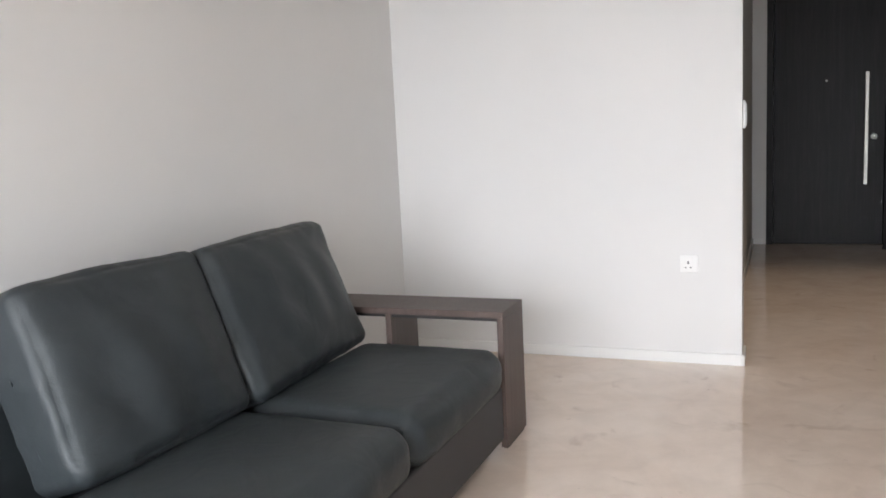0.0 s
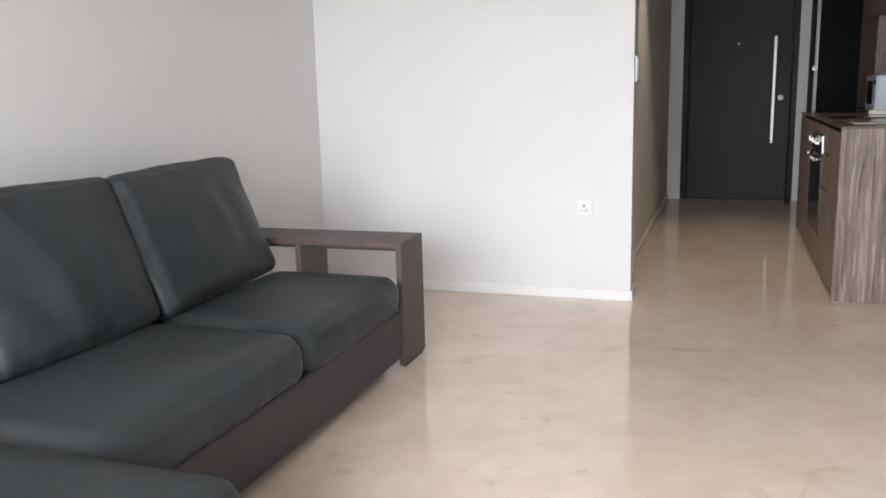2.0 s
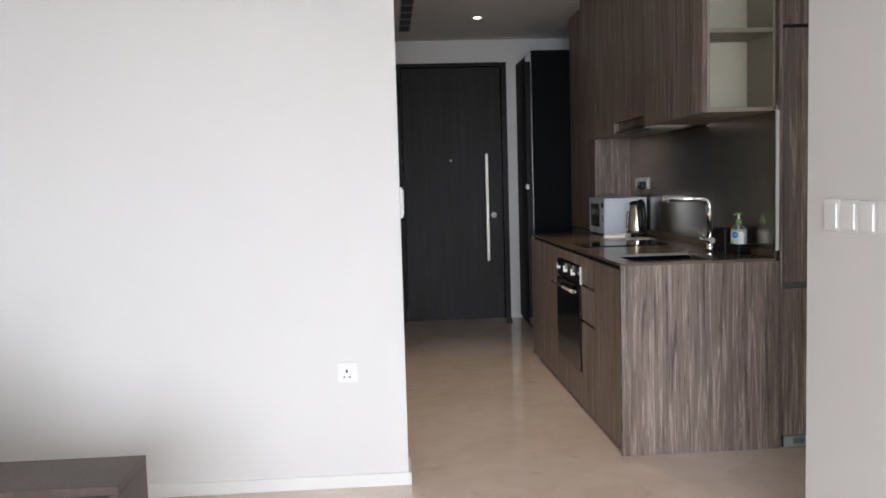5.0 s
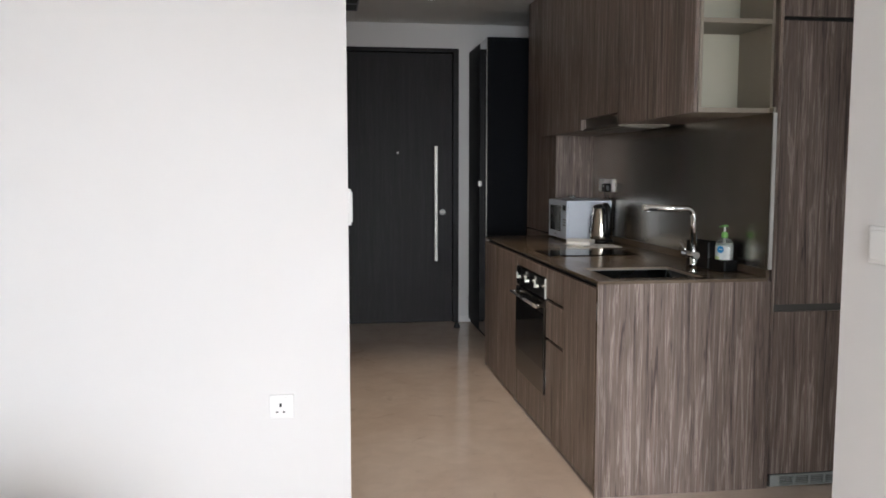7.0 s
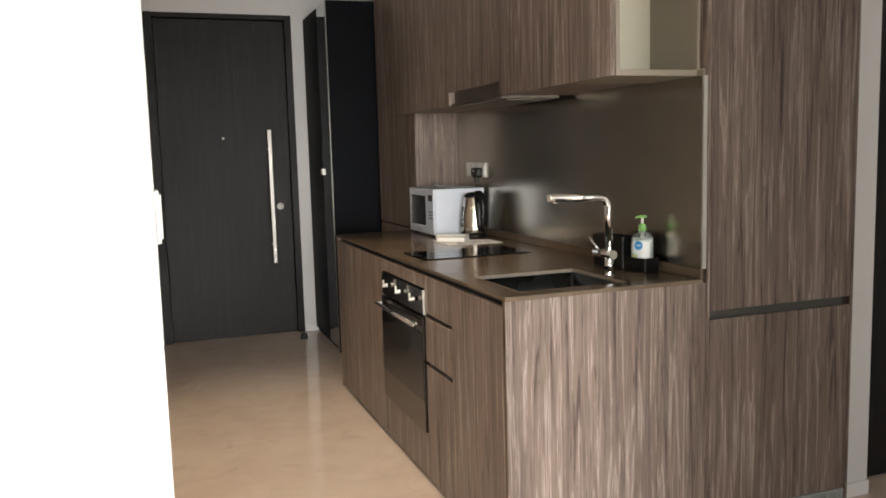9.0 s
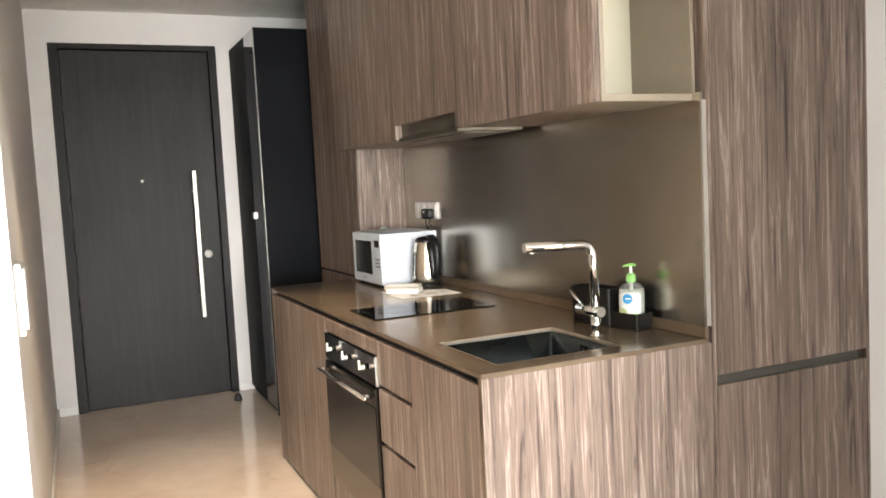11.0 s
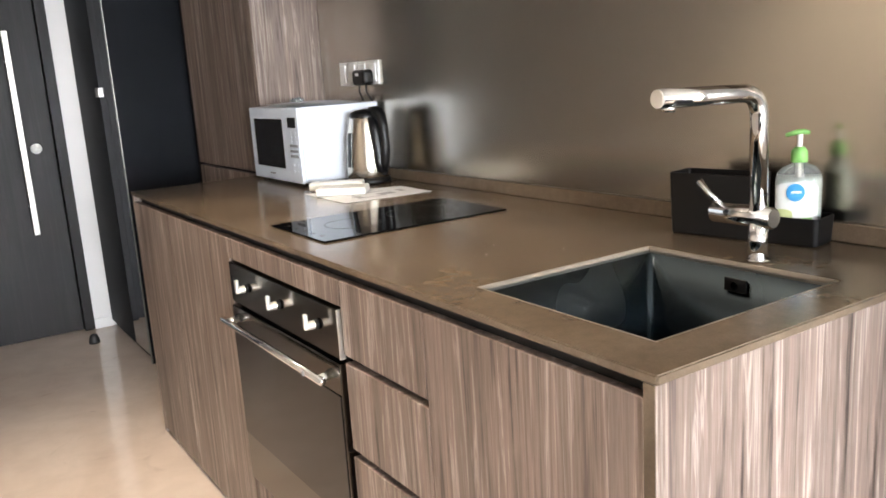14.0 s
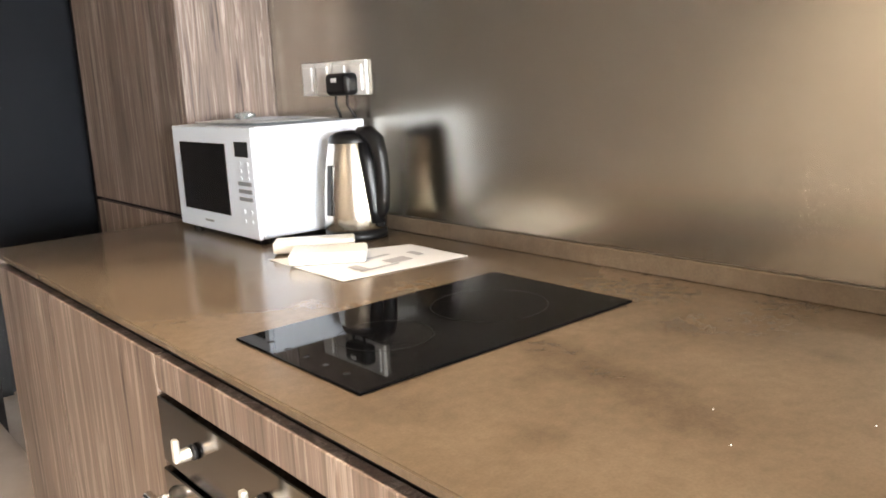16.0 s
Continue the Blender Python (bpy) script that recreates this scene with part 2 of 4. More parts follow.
def cyl(p0, p1, r0, r1=None, seg=24, bevel=0.0, bm=None, caps=True):
    r1 = r0 if r1 is None else r1
    p0, p1 = Vector(p0), Vector(p1)
    own = bmesh.new()
    q = (p1 - p0).to_track_quat("Z", "Y").to_matrix().to_4x4()
    bmesh.ops.create_cone(own, cap_ends=caps, segments=seg, radius1=r0, radius2=r1, depth=(p1 - p0).length, matrix=Matrix.Translation((p0 + p1) / 2) @ q)
    if bevel:
        ring = [e for e in own.edges if len(e.link_faces) == 2 and any(len(f.verts) > 4 for f in e.link_faces)]
        bmesh.ops.bevel(own, geom=ring, offset=bevel, segments=2, affect="EDGES")
    return merge(bm, own)


def lathe(profile, centre, seg=40, bm=None, squash=(1, 1)):
    """profile: (radius, z) from below upwards."""
    own = bmesh.new()
    rings = []
    for r, z in profile:
        if r < 1e-5:
            rings.append([own.verts.new((centre[0], centre[1], centre[2] + z))])
        else:
            rings.append([own.verts.new((centre[0] + squash[0] * r * math.cos(2 * math.pi * k / seg), centre[1] + squash[1] * r * math.sin(2 * math.pi * k / seg), centre[2] + z)) for k in range(seg)])
    for a, c in zip(rings, rings[1:]):
        for k in range(seg):
            n = (k + 1) % seg
            if len(a) == 1:
                own.faces.new((a[0], c[n], c[k])[::-1])
            elif len(c) == 1:
                own.faces.new((a[k], a[n], c[0]))
            else:
                own.faces.new((a[k], a[n], c[n], c[k]))
    bmesh.ops.recalc_face_normals(own, faces=own.faces)
    return merge(bm, own)


def tube(points, r, seg=14, bm=None, caps=True):
    """A round bar that follows points; r is a radius or one for each point."""
    own = bmesh.new()
    pts = [Vector(p) for p in points]
    radii = r if isinstance(r, (list, tuple)) else [r] * len(pts)
    rings, side = [], None
    for k, p in enumerate(pts):
        way = (pts[min(k + 1, len(pts) - 1)] - pts[max(k - 1, 0)]).normalized()
        if side is None:
            side = way.orthogonal().normalized()
        side = (side - way * side.dot(way)).normalized()
        up = way.cross(side)
        rings.append([own.verts.new(p + radii[k] * (side * math.cos(2 * math.pi * j / seg) + up * math.sin(2 * math.pi * j / seg))) for j in range(seg)])
    for a, c in zip(rings, rings[1:]):
        for j in range(seg):
            own.faces.new((a[j], a[(j + 1) % seg], c[(j + 1) % seg], c[j]))
    if caps:
        own.faces.new(rings[0][::-1])
        own.faces.new(rings[-1])
    bmesh.ops.recalc_face_normals(own, faces=own.faces)
    return merge(bm, own)


def arc(p0, corner, p1, r, n=8):
    """Points of a bend from p0 by corner to p1 with the radius r."""
    p0, corner, p1 = Vector(p0), Vector(corner), Vector(p1)
    a, c = (p0 - corner).normalized(), (p1 - corner).normalized()
    s, e = corner + a * r, corner + c * r
    out = [p0]
    for k in range(n + 1):
        f = k / n
        out.append((1 - f) ** 2 * s + 2 * f * (1 - f) * corner + f * f * e)
    out.append(p1)
    return out


def cushion(size, r=0.05, puff=0.02, n=26, wrinkle=0.004, seed=0.0, crown=2.2, side=None, pucker=0.0):
    """A padded block round the origin: rounded edges, bulging faces, soft folds."""
    sx, sy, sz = (s / 2 for s in size)
    own = bmesh.new()
    bmesh.ops.create_cube(own, size=2.0)
    bmesh.ops.subdivide_edges(own, edges=own.edges[:], cuts=n, use_grid_fill=True)
    for v in own.verts:
        u = v.co.copy()
        p = Vector((u.x * sx, u.y * sy, u.z * sz))
        core = Vector((max(-sx + r, min(sx - r, p.x)), max(-sy + r, min(sy - r, p.y)), max(-sz + r, min(sz - r, p.z))))
        d = p - core
        if d.length > 1e-9:
            m = max(abs(d.x), abs(d.y), abs(d.z))
            d = d.normalized() * min(r, m)
        q = core + d
        ax, ay, az = (1 - abs(u.x) ** crown), (1 - abs(u.y) ** crown), (1 - abs(u.z) ** crown)
        q.x += math.copysign(puff, u.x) * ay * az * (abs(u.x) > 0.98)
        sp = puff if side is None else side
        q.y += math.copysign(sp, u.y) * ax * az * (abs(u.y) > 0.98)
        q.z += math.copysign(sp, u.z) * ax * ay * (abs(u.z) > 0.98)
        w = noise.noise(Vector((q.x * 4 + seed, q.y * 4, q.z * 4))) + 0.5 * noise.noise(Vector((q.x * 11 + seed, q.y * 11, q.z * 9)))
        edge = max(abs(u.x), abs(u.y)) ** 6 if sz < sx else 1.0
        q += q.normalized() * w * wrinkle * (0.6 + edge)
        if pucker:
            hem = max(abs(u.y), abs(u.z)) ** 5
            q.x += math.copysign(pucker, u.x) * hem * noise.noise(Vector((seed, q.y * 26, q.z * 26)))
            q.x += math.copysign(pucker * 1.6, u.x) * noise.noise(Vector((seed + 3, q.y * 7 + q.z * 5, q.z * 4 - q.y * 3)))
        v.co = q
    bmesh.ops.recalc_face_normals(own, faces=own.faces)
    return own


def place(bm, m):
    bmesh.ops.transform(bm, matrix=m, verts=bm.verts)
    return bm


# ---- structure ----
XL, XH, YF, YD = -1.78, 0.013, 4.226, 8.45   # sofa wall, entry wall, facing wall, entrance wall
XR, YR = 1.27, 3.26                           # switch wall and its corner
YB, XE = -2.5, 3.6                            # window wall, far end of the side passage
H1, H2 = 2.75, 2.61                           # ceilings of living room and entry
T = 0.12

structure("floor", bx(XL - T, XE + T, YB - 0.3, YD + T, -0.06, 0), MARBLE, "polished cream marble floor with cloudy veins", category="floor")
structure("ceiling_living", bx(XL - T, XE + T, YB - T, YF, H1, H1 + 0.1), CEIL, "plain white living room ceiling", category="ceiling")
structure("ceiling_entry", bx(XL - T, XE + T, YF, YD + T, H2, H1 + 0.1), CEIL, "lowered white entry and kitchen ceiling", category="ceiling")
structure("wall_sofa", bx(XL - T, XL, YB, YF + T, 0, H1), WALL, "off-white painted wall behind the sofa", category="wall")
structure("wall_facing", bx(XL, XH, YF, YF + T, 0, H2), WALL, "off-white painted wall with one power socket", category="wall")
XP, YP = -0.075, 4.41                         # passage wall, set back behind the end of the facing wall
bm = bx(XP - T, XP, YF + T, YD, 0, H2)
bx(XP + 0.0005, XH, YF + T, YP, 0, H2, bm=bm)
structure("wall_entry", bm, WALL, "off-white painted entry passage wall", category="wall")
structure("wall_switch_side", bx(XR, XR + T, YB, YR, 0, H1), WALL, "off-white painted wall with four light switches", category="wall")
structure("wall_window", bx(XL, XR, YB - T, YB, 2.35, H1), WALL, "painted wall above the balcony window", category="wall")
structure("wall_window_left", bx(XL, -1.65, YB - T, YB, 0, 2.35), WALL, "painted wall beside the balcony window", category="wall")
structure("wall_window_right", bx(1.00, XR, YB - T, YB, 0, 2.35), WALL, "painted wall beside the balcony window", category="wall")
# entrance wall with the door's opening
DX0, DX1, DZ = 0.050, 1.092, 2.404
bm = bx(XP - T, DX0, YD, YD + T, 0, H2)
bx(DX1, XE, YD, YD + T, 0, H2, bm=bm)
bx(DX0, DX1, YD, YD + T, DZ, H2, bm=bm)
structure("wall_entrance", bm, WALL, "off-white painted wall round the entrance door", category="wall")
structure("wall_kitchen", bx(1.775, 1.775 + T, 5.0, YD, 0, H2), WALL, "painted wall behind the kitchen units", category="wall")
structure("wall_passage_end", bx(XE, XE + T, YR - T, YD, 0, H2), WALL, "painted end wall of the side passage", category="wall")
# unseen wall, added so no sky light leaks round the door leaf
structure("wall_landing", bx(XP - T, DX1 + T, YD + T, YD + T + 0.05, 0, H2), WALL, "unseen plain wall added behind the entrance door to stop light leaks", category="wall")
# passage wall with its dark door
bm = bx(2.405, 2.535, 4.47, 5.0, 0, H2)
bx(2.535, 3.45, 4.55, 5.0, 2.15, H2, bm=bm)
bx(3.45, XE, 4.55, 5.0, 0, H2, bm=bm)
structure("wall_passage", bm, WALL, "cream painted wall between tall cabinet and inner door", category="wall")

SK = 0.055
for name, box in (("baseboard_sofa", (XL, XL + 0.012, YB, YF)), ("baseboard_facing", (XL + 0.012, XH, YF - 0.012, YF)), ("baseboard_entry", (XH, XH + 0.012, YF - 0.012, YP)), ("baseboard_entry_passage", (XP, XP + 0.012, YP, YD)),
                  ("baseboard_switch", (XR - 0.012, XR, YB, YR + 0.012)), ("baseboard_switch_end", (XR, XR + T, YR, YR + 0.012)), ("baseboard_entrance", (DX1, 1.19, YD - 0.012, YD)),
                  ("baseboard_entrance_corner", (XP + 0.012, DX0 - 0.001, YD - 0.012, YD)), ("baseboard_passage", (2.405, 2.535, 4.458, 4.47))):
    structure(name, bx(*box, 0, SK, 0.002), SKIRT, "white painted baseboard", category="baseboard")

# unseen room beside, added with its window to carry the side fill
structure("wall_room_end", bx(XE, XE + T, YB, YR - T, 0, H1), WALL, "painted end wall of the added, unseen room beside", category="wall")
bm = bx(XR + T, 1.65, YB - T, YB, 0, 2.35)
bx(3.35, XE, YB - T, YB, 0, 2.35, bm=bm)
bx(XR + T, XE, YB - T, YB, 2.35, H1, bm=bm)
bx(1.65, 3.35, YB - T, YB, 0, 0.3, bm=bm)
structure("wall_room_window", bm, WALL, "painted wall round the window of the added, unseen room beside", category="wall")

# balcony window behind the walker
w = new("window_1")
w.location = (-0.325, YB - 0.06, 0)
tagged(w, "wide aluminium framed balcony window", "window", "", "structure")
bm = bx(-1.65, 1.00, YB - 0.09, YB - 0.03, 0, 0.05)
for x in (-1.65, -0.35, 0.95):
    bx(x, x + 0.05, YB - 0.09, YB - 0.03, 0.05, 2.30, bm=bm)
bx(-1.65, 1.00, YB - 0.09, YB - 0.03, 2.30, 2.35, bm=bm)
part("window_frame", bm, ALU, w)
for x0, x1 in ((-1.60, -0.35), (-0.30, 0.95)):
    pane = part("pane", bx(x0, x1, YB - 0.063, YB - 0.057, 0.05, 2.30), GLASS, w)
    pane.visible_shadow = False
w = new("window_2")
w.location = (2.5, YB - 0.06, 0)
tagged(w, "aluminium framed window added for the unseen room beside", "window", "", "structure")
bm = bx(1.65, 3.35, YB - 0.09, YB - 0.03, 0.30, 0.35)
for x in (1.65, 2.475, 3.30):
    bx(x, x + 0.05, YB - 0.09, YB - 0.03, 0.35, 2.30, bm=bm)
bx(1.65, 3.35, YB - 0.09, YB - 0.03, 2.30, 2.35, bm=bm)
part("window_frame", bm, ALU, w)
for x0, x1 in ((1.70, 2.475), (2.525, 3.30)):
    pane = part("pane", bx(x0, x1, YB - 0.063, YB - 0.057, 0.35, 2.30), GLASS, w)
    pane.visible_shadow = False
structure("ground", bx(-60, 60, -120, YB - 0.3, -12.1, -12), material("far_ground", (0.12, 0.13, 0.09), 0.9), "far ground below the balcony", category="ground")

# ---- entrance door ----
d = thing("door_1", (0.6, YD, 0), "closed dark brown wood veneer entrance door in a black frame", "door")
d["kind"] = "structure"
bm = bx(DX0, DX0 + 0.058, YD - 0.008, YD + 0.10, 0, DZ, 0.002)
bx(DX1 - 0.05, DX1, YD - 0.008, YD + 0.10, 0, DZ, 0.002, bm)
bx(DX0 + 0.058, DX1 - 0.05, YD - 0.008, YD + 0.10, DZ - 0.035, DZ, 0.002, bm)
part("door_frame", bm, DOORWOOD, d)
part("door_leaf", bx(DX0 + 0.061, DX1 - 0.054, YD + 0.022, YD + 0.07, 0.003, DZ - 0.039, 0.002), DOORWOOD, d)
hb = part("door_handle", bx(0.868, 0.896, 8.375, 8.387, 0.56, 1.56, 0.002), HANDLEST, d, "long flat satin steel pull handle")
for z in (0.70, 1.42):
    part("handle_post", cyl((0.882, 8.387, z), (0.882, YD + 0.022, z), 0.008), ALU, hb)
bm = cyl((0.951, YD + 0.002, 0.985), (0.951, YD + 0.022, 0.985), 0.026, bevel=0.003)
cyl((0.951, YD - 0.004, 0.985), (0.951, YD + 0.002, 0.985), 0.014, bm=bm)
part("lock_cylinder", bm, CREAMP, d, "round steel lock", True)
part("peephole", cyl((0.557, YD + 0.016, 1.505), (0.557, YD + 0.022, 1.505), 0.010, seg=16), HANDLEST, d, "small steel peephole")
s = thing("door_stop", (1.035, 8.18, 0), "small black rubber door stop on the floor", "door stop")
part("body", lathe([(0.0, 0), (0.027, 0), (0.027, 0.014), (0.018, 0.042), (0.012, 0.046), (0.0, 0.046)], (1.035, 8.18, 0), 20), RUBBER, s, smooth=True)

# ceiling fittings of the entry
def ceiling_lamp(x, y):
    e = thing("downlight", (x, y, H2), "small round recessed ceiling downlight, lit warm white; the kitchen one is added", "ceiling light")
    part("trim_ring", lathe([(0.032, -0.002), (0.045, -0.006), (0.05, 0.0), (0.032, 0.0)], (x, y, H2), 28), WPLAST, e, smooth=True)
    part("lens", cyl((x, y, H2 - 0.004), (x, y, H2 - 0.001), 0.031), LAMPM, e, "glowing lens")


ceiling_lamp(0.72, 7.42)
# unseen fitting, added to go with the kitchen fill spot
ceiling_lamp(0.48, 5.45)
GX0, GX1, GY0, GY1 = 0.105, 0.185, 5.90, 7.93
e = thing("ceiling_vent", ((GX0 + GX1) / 2, 7.0, H2), "long dark slotted air-conditioning vent in the entry ceiling", "ceiling vent")
part("backing", bx(GX0, GX1, GY0, GY1, H2 - 0.003, H2 - 0.001), RUBBER, e)
bm = bx(GX0 - 0.010, GX0, GY0 - 0.010, GY1 + 0.010, H2 - 0.008, H2 - 0.0005)
bx(GX1, GX1 + 0.010, GY0 - 0.010, GY1 + 0.010, H2 - 0.008, H2 - 0.0005, bm=bm)
bx(GX0, GX1, GY0 - 0.010, GY0, H2 - 0.008, H2 - 0.0005, bm=bm)
bx(GX0, GX1, GY1, GY1 + 0.010, H2 - 0.008, H2 - 0.0005, bm=bm)
part("frame", bm, GREYP, e)
for j in range(7):
    y = GY0 + (GY1 - GY0) * (j + 1) / 8
    part("bar", bx(GX0, GX1, y - 0.012, y + 0.012, H2 - 0.008, H2 - 0.0035), GREYP, e)
for j in range(3):
    x = GX0 + (GX1 - GX0) * (j + 1) / 4
    part("slat", bx(x - 0.003, x + 0.003, GY0, GY1, H2 - 0.0075, H2 - 0.0040), BPLAST, e)

# inner door of the side passage
d = thing("door_2", (2.99, 4.60, 0), "closed dark brown inner door in a dark frame", "door")
d["kind"] = "structure"
bm = bx(2.535, 2.585, 4.545, 4.64, 0, 2.15, 0.002)
bx(3.40, 3.45, 4.545, 4.64, 0, 2.15, 0.002, bm)
bx(2.585, 3.40, 4.545, 4.64, 2.10, 2.15, 0.002, bm)
part("door_frame", bm, DOORWOOD, d)
part("door_leaf", bx(2.588, 3.397, 4.57, 4.61, 0.006, 2.097, 0.002), DOORWOOD, d)


# ---- sockets and switches ----
def plate(name, face, u0, u1, z0, z1, at, label, category, rockers=0, sockets=(), group="", proud=0.009):
    """A wall plate. face 'y': on a wall that looks to -y at y=at; '-x' / '+x': on a wall that looks that way at x=at."""
    def b3(a0, a1, d0, d1, c0, c1, bv=0.0, bm=None):
        if face == "y":
            return bx(a0, a1, at - d1, at - d0, c0, c1, bv, bm, 2)
        if face == "-x":
            return bx(at - d1, at - d0, a0, a1, c0, c1, bv, bm, 2)
        return bx(at + d0, at + d1, a0, a1, c0, c1, bv, bm, 2)
    loc = ((u0 + u1) / 2, at, z0) if face == "y" else (at, (u0 + u1) / 2, z0)
    e = thing(name, loc, label, category, group)
    part("plate", b3(u0, u1, 0, proud, z0, z1, 0.003), WPLAST, e)
    if rockers:
        w = (u1 - u0) / rockers
        for k in range(rockers):
            part("rocker", b3(u0 + k * w + 0.012, u0 + (k + 1) * w - 0.012, proud - 0.001, proud + 0.005, z0 + 0.010, z1 - 0.010, 0.0025), WPLAST, e)
    for u in sockets:
        zc = (z0 + z1) / 2
        bm = b3(u - 0.004, u + 0.004, proud - 0.001, proud + 0.0015, zc - 0.001, zc + 0.012)
        b3(u - 0.016, u - 0.008, proud - 0.001, proud + 0.0015, zc - 0.022, zc - 0.017, bm=bm)
        b3(u + 0.008, u + 0.016, proud - 0.001, proud + 0.0015, zc - 0.022, zc - 0.017, bm=bm)
        part("pin_hole", bm, BPLAST, e)
        part("switch", b3(u + 0.012, u + 0.024, proud - 0.001, proud + 0.004, zc + 0.018, zc + 0.034, 0.001), WPLAST, e)
    return e


plate("power_socket", "y", -0.274, -0.188, 0.458, 0.544, YF, "white single power socket on the off-white wall", "power socket", sockets=(-0.235,))
for k in range(4):
    y = 2.79 + 0.0905 * k
    plate("light_switch", "-x", y, y + 0.088, 1.113, 1.206, XR, "white square rocker light switch in a row on the wall", "light switch", 1, group="light switches in a row")
plate("wall_keypad", "+x", 4.262, 4.352, 1.145, 1.275, XH, "white upright control plate on the entry wall", "wall switch", 1, proud=0.012)

# ---- kitchen run ----
CX, CF, CN, CE, CT = 1.010, 1.014, 4.433, 6.81, 0.90    # worktop front, unit fronts, near end, far end, top
SB = 1.742                                                # splashback face

k = thing("worktop", (1.4, 5.6, 0.88), "polished brown quartz worktop with a sink cut-out and upstand", "countertop")
xs, ys = (CX, 1.096, 1.496, SB), (CN, 4.512, 4.886, CE)
bm = bmesh.new()
grid = {(i, j, s): bm.verts.new((xs[i], ys[j], (CT - 0.013, CT)[s])) for i in range(4) for j in range(4) for s in (0, 1)}
for i in range(3):
    for j in range(3):
        if (i, j) == (1, 1):
            continue
        for s in (0, 1):
            q = [grid[i, j, s], grid[i + 1, j, s], grid[i + 1, j + 1, s], grid[i, j + 1, s]]
            bm.faces.new(q if s else q[::-1])


def wallface(a, c):
    bm.faces.new((grid[(*a, 0)], grid[(*c, 0)], grid[(*c, 1)], grid[(*a, 1)]))


for i in range(3):
    wallface((i, 0), (i + 1, 0)), wallface((i + 1, 3), (i, 3)), wallface((0, i + 1), (0, i)), wallface((3, i), (3, i + 1))
wallface((1, 1), (1, 2)), wallface((1, 2), (2, 2)), wallface((2, 2), (2, 1)), wallface((2, 1), (1, 1))
bmesh.ops.recalc_face_normals(bm, faces=bm.faces)
sharp = [e for e in bm.edges if len(e.link_faces) == 2 and e.calc_face_angle() > 1]
bmesh.ops.bevel(bm, geom=sharp, offset=0.0022, segments=2, affect="EDGES")
part("slab", bm, QUARTZ, k)
# paler than the slab: the edge's caught light is put into the colour
QEDGE = material("lit_quartz_edge", (0.29, 0.24, 0.185), 0.3)
bm = bmesh.new()
for a0, a1, c0, c1 in ((1.0962, 1.0978, 4.5122, 4.8858), (1.4942, 1.4958, 4.5122, 4.8858), (1.0978, 1.4942, 4.5122, 4.5138), (1.0978, 1.4942, 4.8842, 4.8858)):
    bx(a0, a1, c0, c1, CT - 0.0075, CT - 0.0003, bm=bm)
part("cutout_edge", bm, QEDGE, k, "polished edge of the sink cut-out, its caught light coloured paler")
part("upstand", bx(1.731, SB + 0.004, CN + 0.004, 6.715, CT + 0.0005, 0.9345, 0.0015), QUARTZ, k)

# splashback
s = thing("splashback", (SB, 5.6, 0.942), "brushed bronze-grey steel splashback above the worktop", "splashback")
part("panel", bx(SB, SB + 0.012, CN + 0.012, 6.72, 0.9355, 1.60), SPLASH, s)
part("edge_trim", bx(SB - 0.003, SB + 0.013, CN + 0.004, CN + 0.012, 0.9355, 1.577), ALU, s, "bright aluminium edge strip")

# base cabinets; a dark channel runs under the worktop
FT = 0.865
c = thing("base_cabinet", (1.4, 4.67, 0), "zebrano laminate sink base cabinet with one tall door", "kitchen cabinet")
part("end_panel", bx(CX + 0.002, 1.755, CN + 0.004, CN + 0.022, 0, 0.8865, 0.0012), WOOD, c)
part("edge_band", bx(CX + 0.0005, CX + 0.0018, CN + 0.0045, CN + 0.0215, 0, 0.8865), QUARTZ, c, "plain brown edge band")
part("door", bx(CF, CF + 0.019, CN + 0.0235, 4.926, 0.022, FT, 0.001), WOOD, c)
part("carcass", bx(CF + 0.045, 1.74, 4.49, 4.51, 0.1, 0.86), GAPSHADE, c)
part("plinth", bx(CF + 0.03, CF + 0.045, CN + 0.022, 4.928, 0, 0.10), GAPSHADE, c)

c = thing("drawer_cabinet", (1.4, 5.06, 0), "narrow zebrano laminate drawer unit with three drawers", "kitchen cabinet")
for z0, z1 in ((0.715, FT), (0.518, 0.699), (0.022, 0.501)):
    part("drawer", bx(CF, CF + 0.019, 4.930, 5.226, z0, z1, 0.001), WOOD, c)
part("carcass", bx(CF + 0.038, 1.70, 4.930, 5.226, 0.1, 0.8), GAPSHADE, c)
part("plinth", bx(CF + 0.03, CF + 0.045, 4.928, 5.228, 0, 0.10), GAPSHADE, c)

c = thing("oven_housing", (1.4, 5.53, 0), "zebrano laminate panels above and below the built-in oven", "kitchen cabinet")
part("upper_panel", bx(CF, CF + 0.019, 5.230, 5.846, 0.812, FT, 0.001), WOOD, c)
part("lower_panel", bx(CF, CF + 0.019, 5.230, 5.846, 0.022, 0.208, 0.001), WOOD, c)
part("plinth", bx(CF + 0.03, CF + 0.045, 5.228, 5.848, 0, 0.10), GAPSHADE, c)

c = thing("base_cabinet", (1.4, 6.33, 0), "zebrano laminate base cabinet with two plain doors", "kitchen cabinet")
for y0, y1 in ((5.850, 6.383), (6.387, 6.805)):
    part("door", bx(CF, CF + 0.019, y0, y1, 0.022, FT, 0.001), WOOD, c)
part("carcass", bx(CF + 0.022, 1.74, 5.850, 6.805, 0.1, 0.86), GAPSHADE, c)
part("plinth", bx(CF + 0.03, CF + 0.045, 5.848, 6.805, 0, 0.10), GAPSHADE, c)
part("side_panel", bx(CF + 0.003, 1.74, 6.806, 6.822, 0, 0.8865, 0.001), WOOD, c)
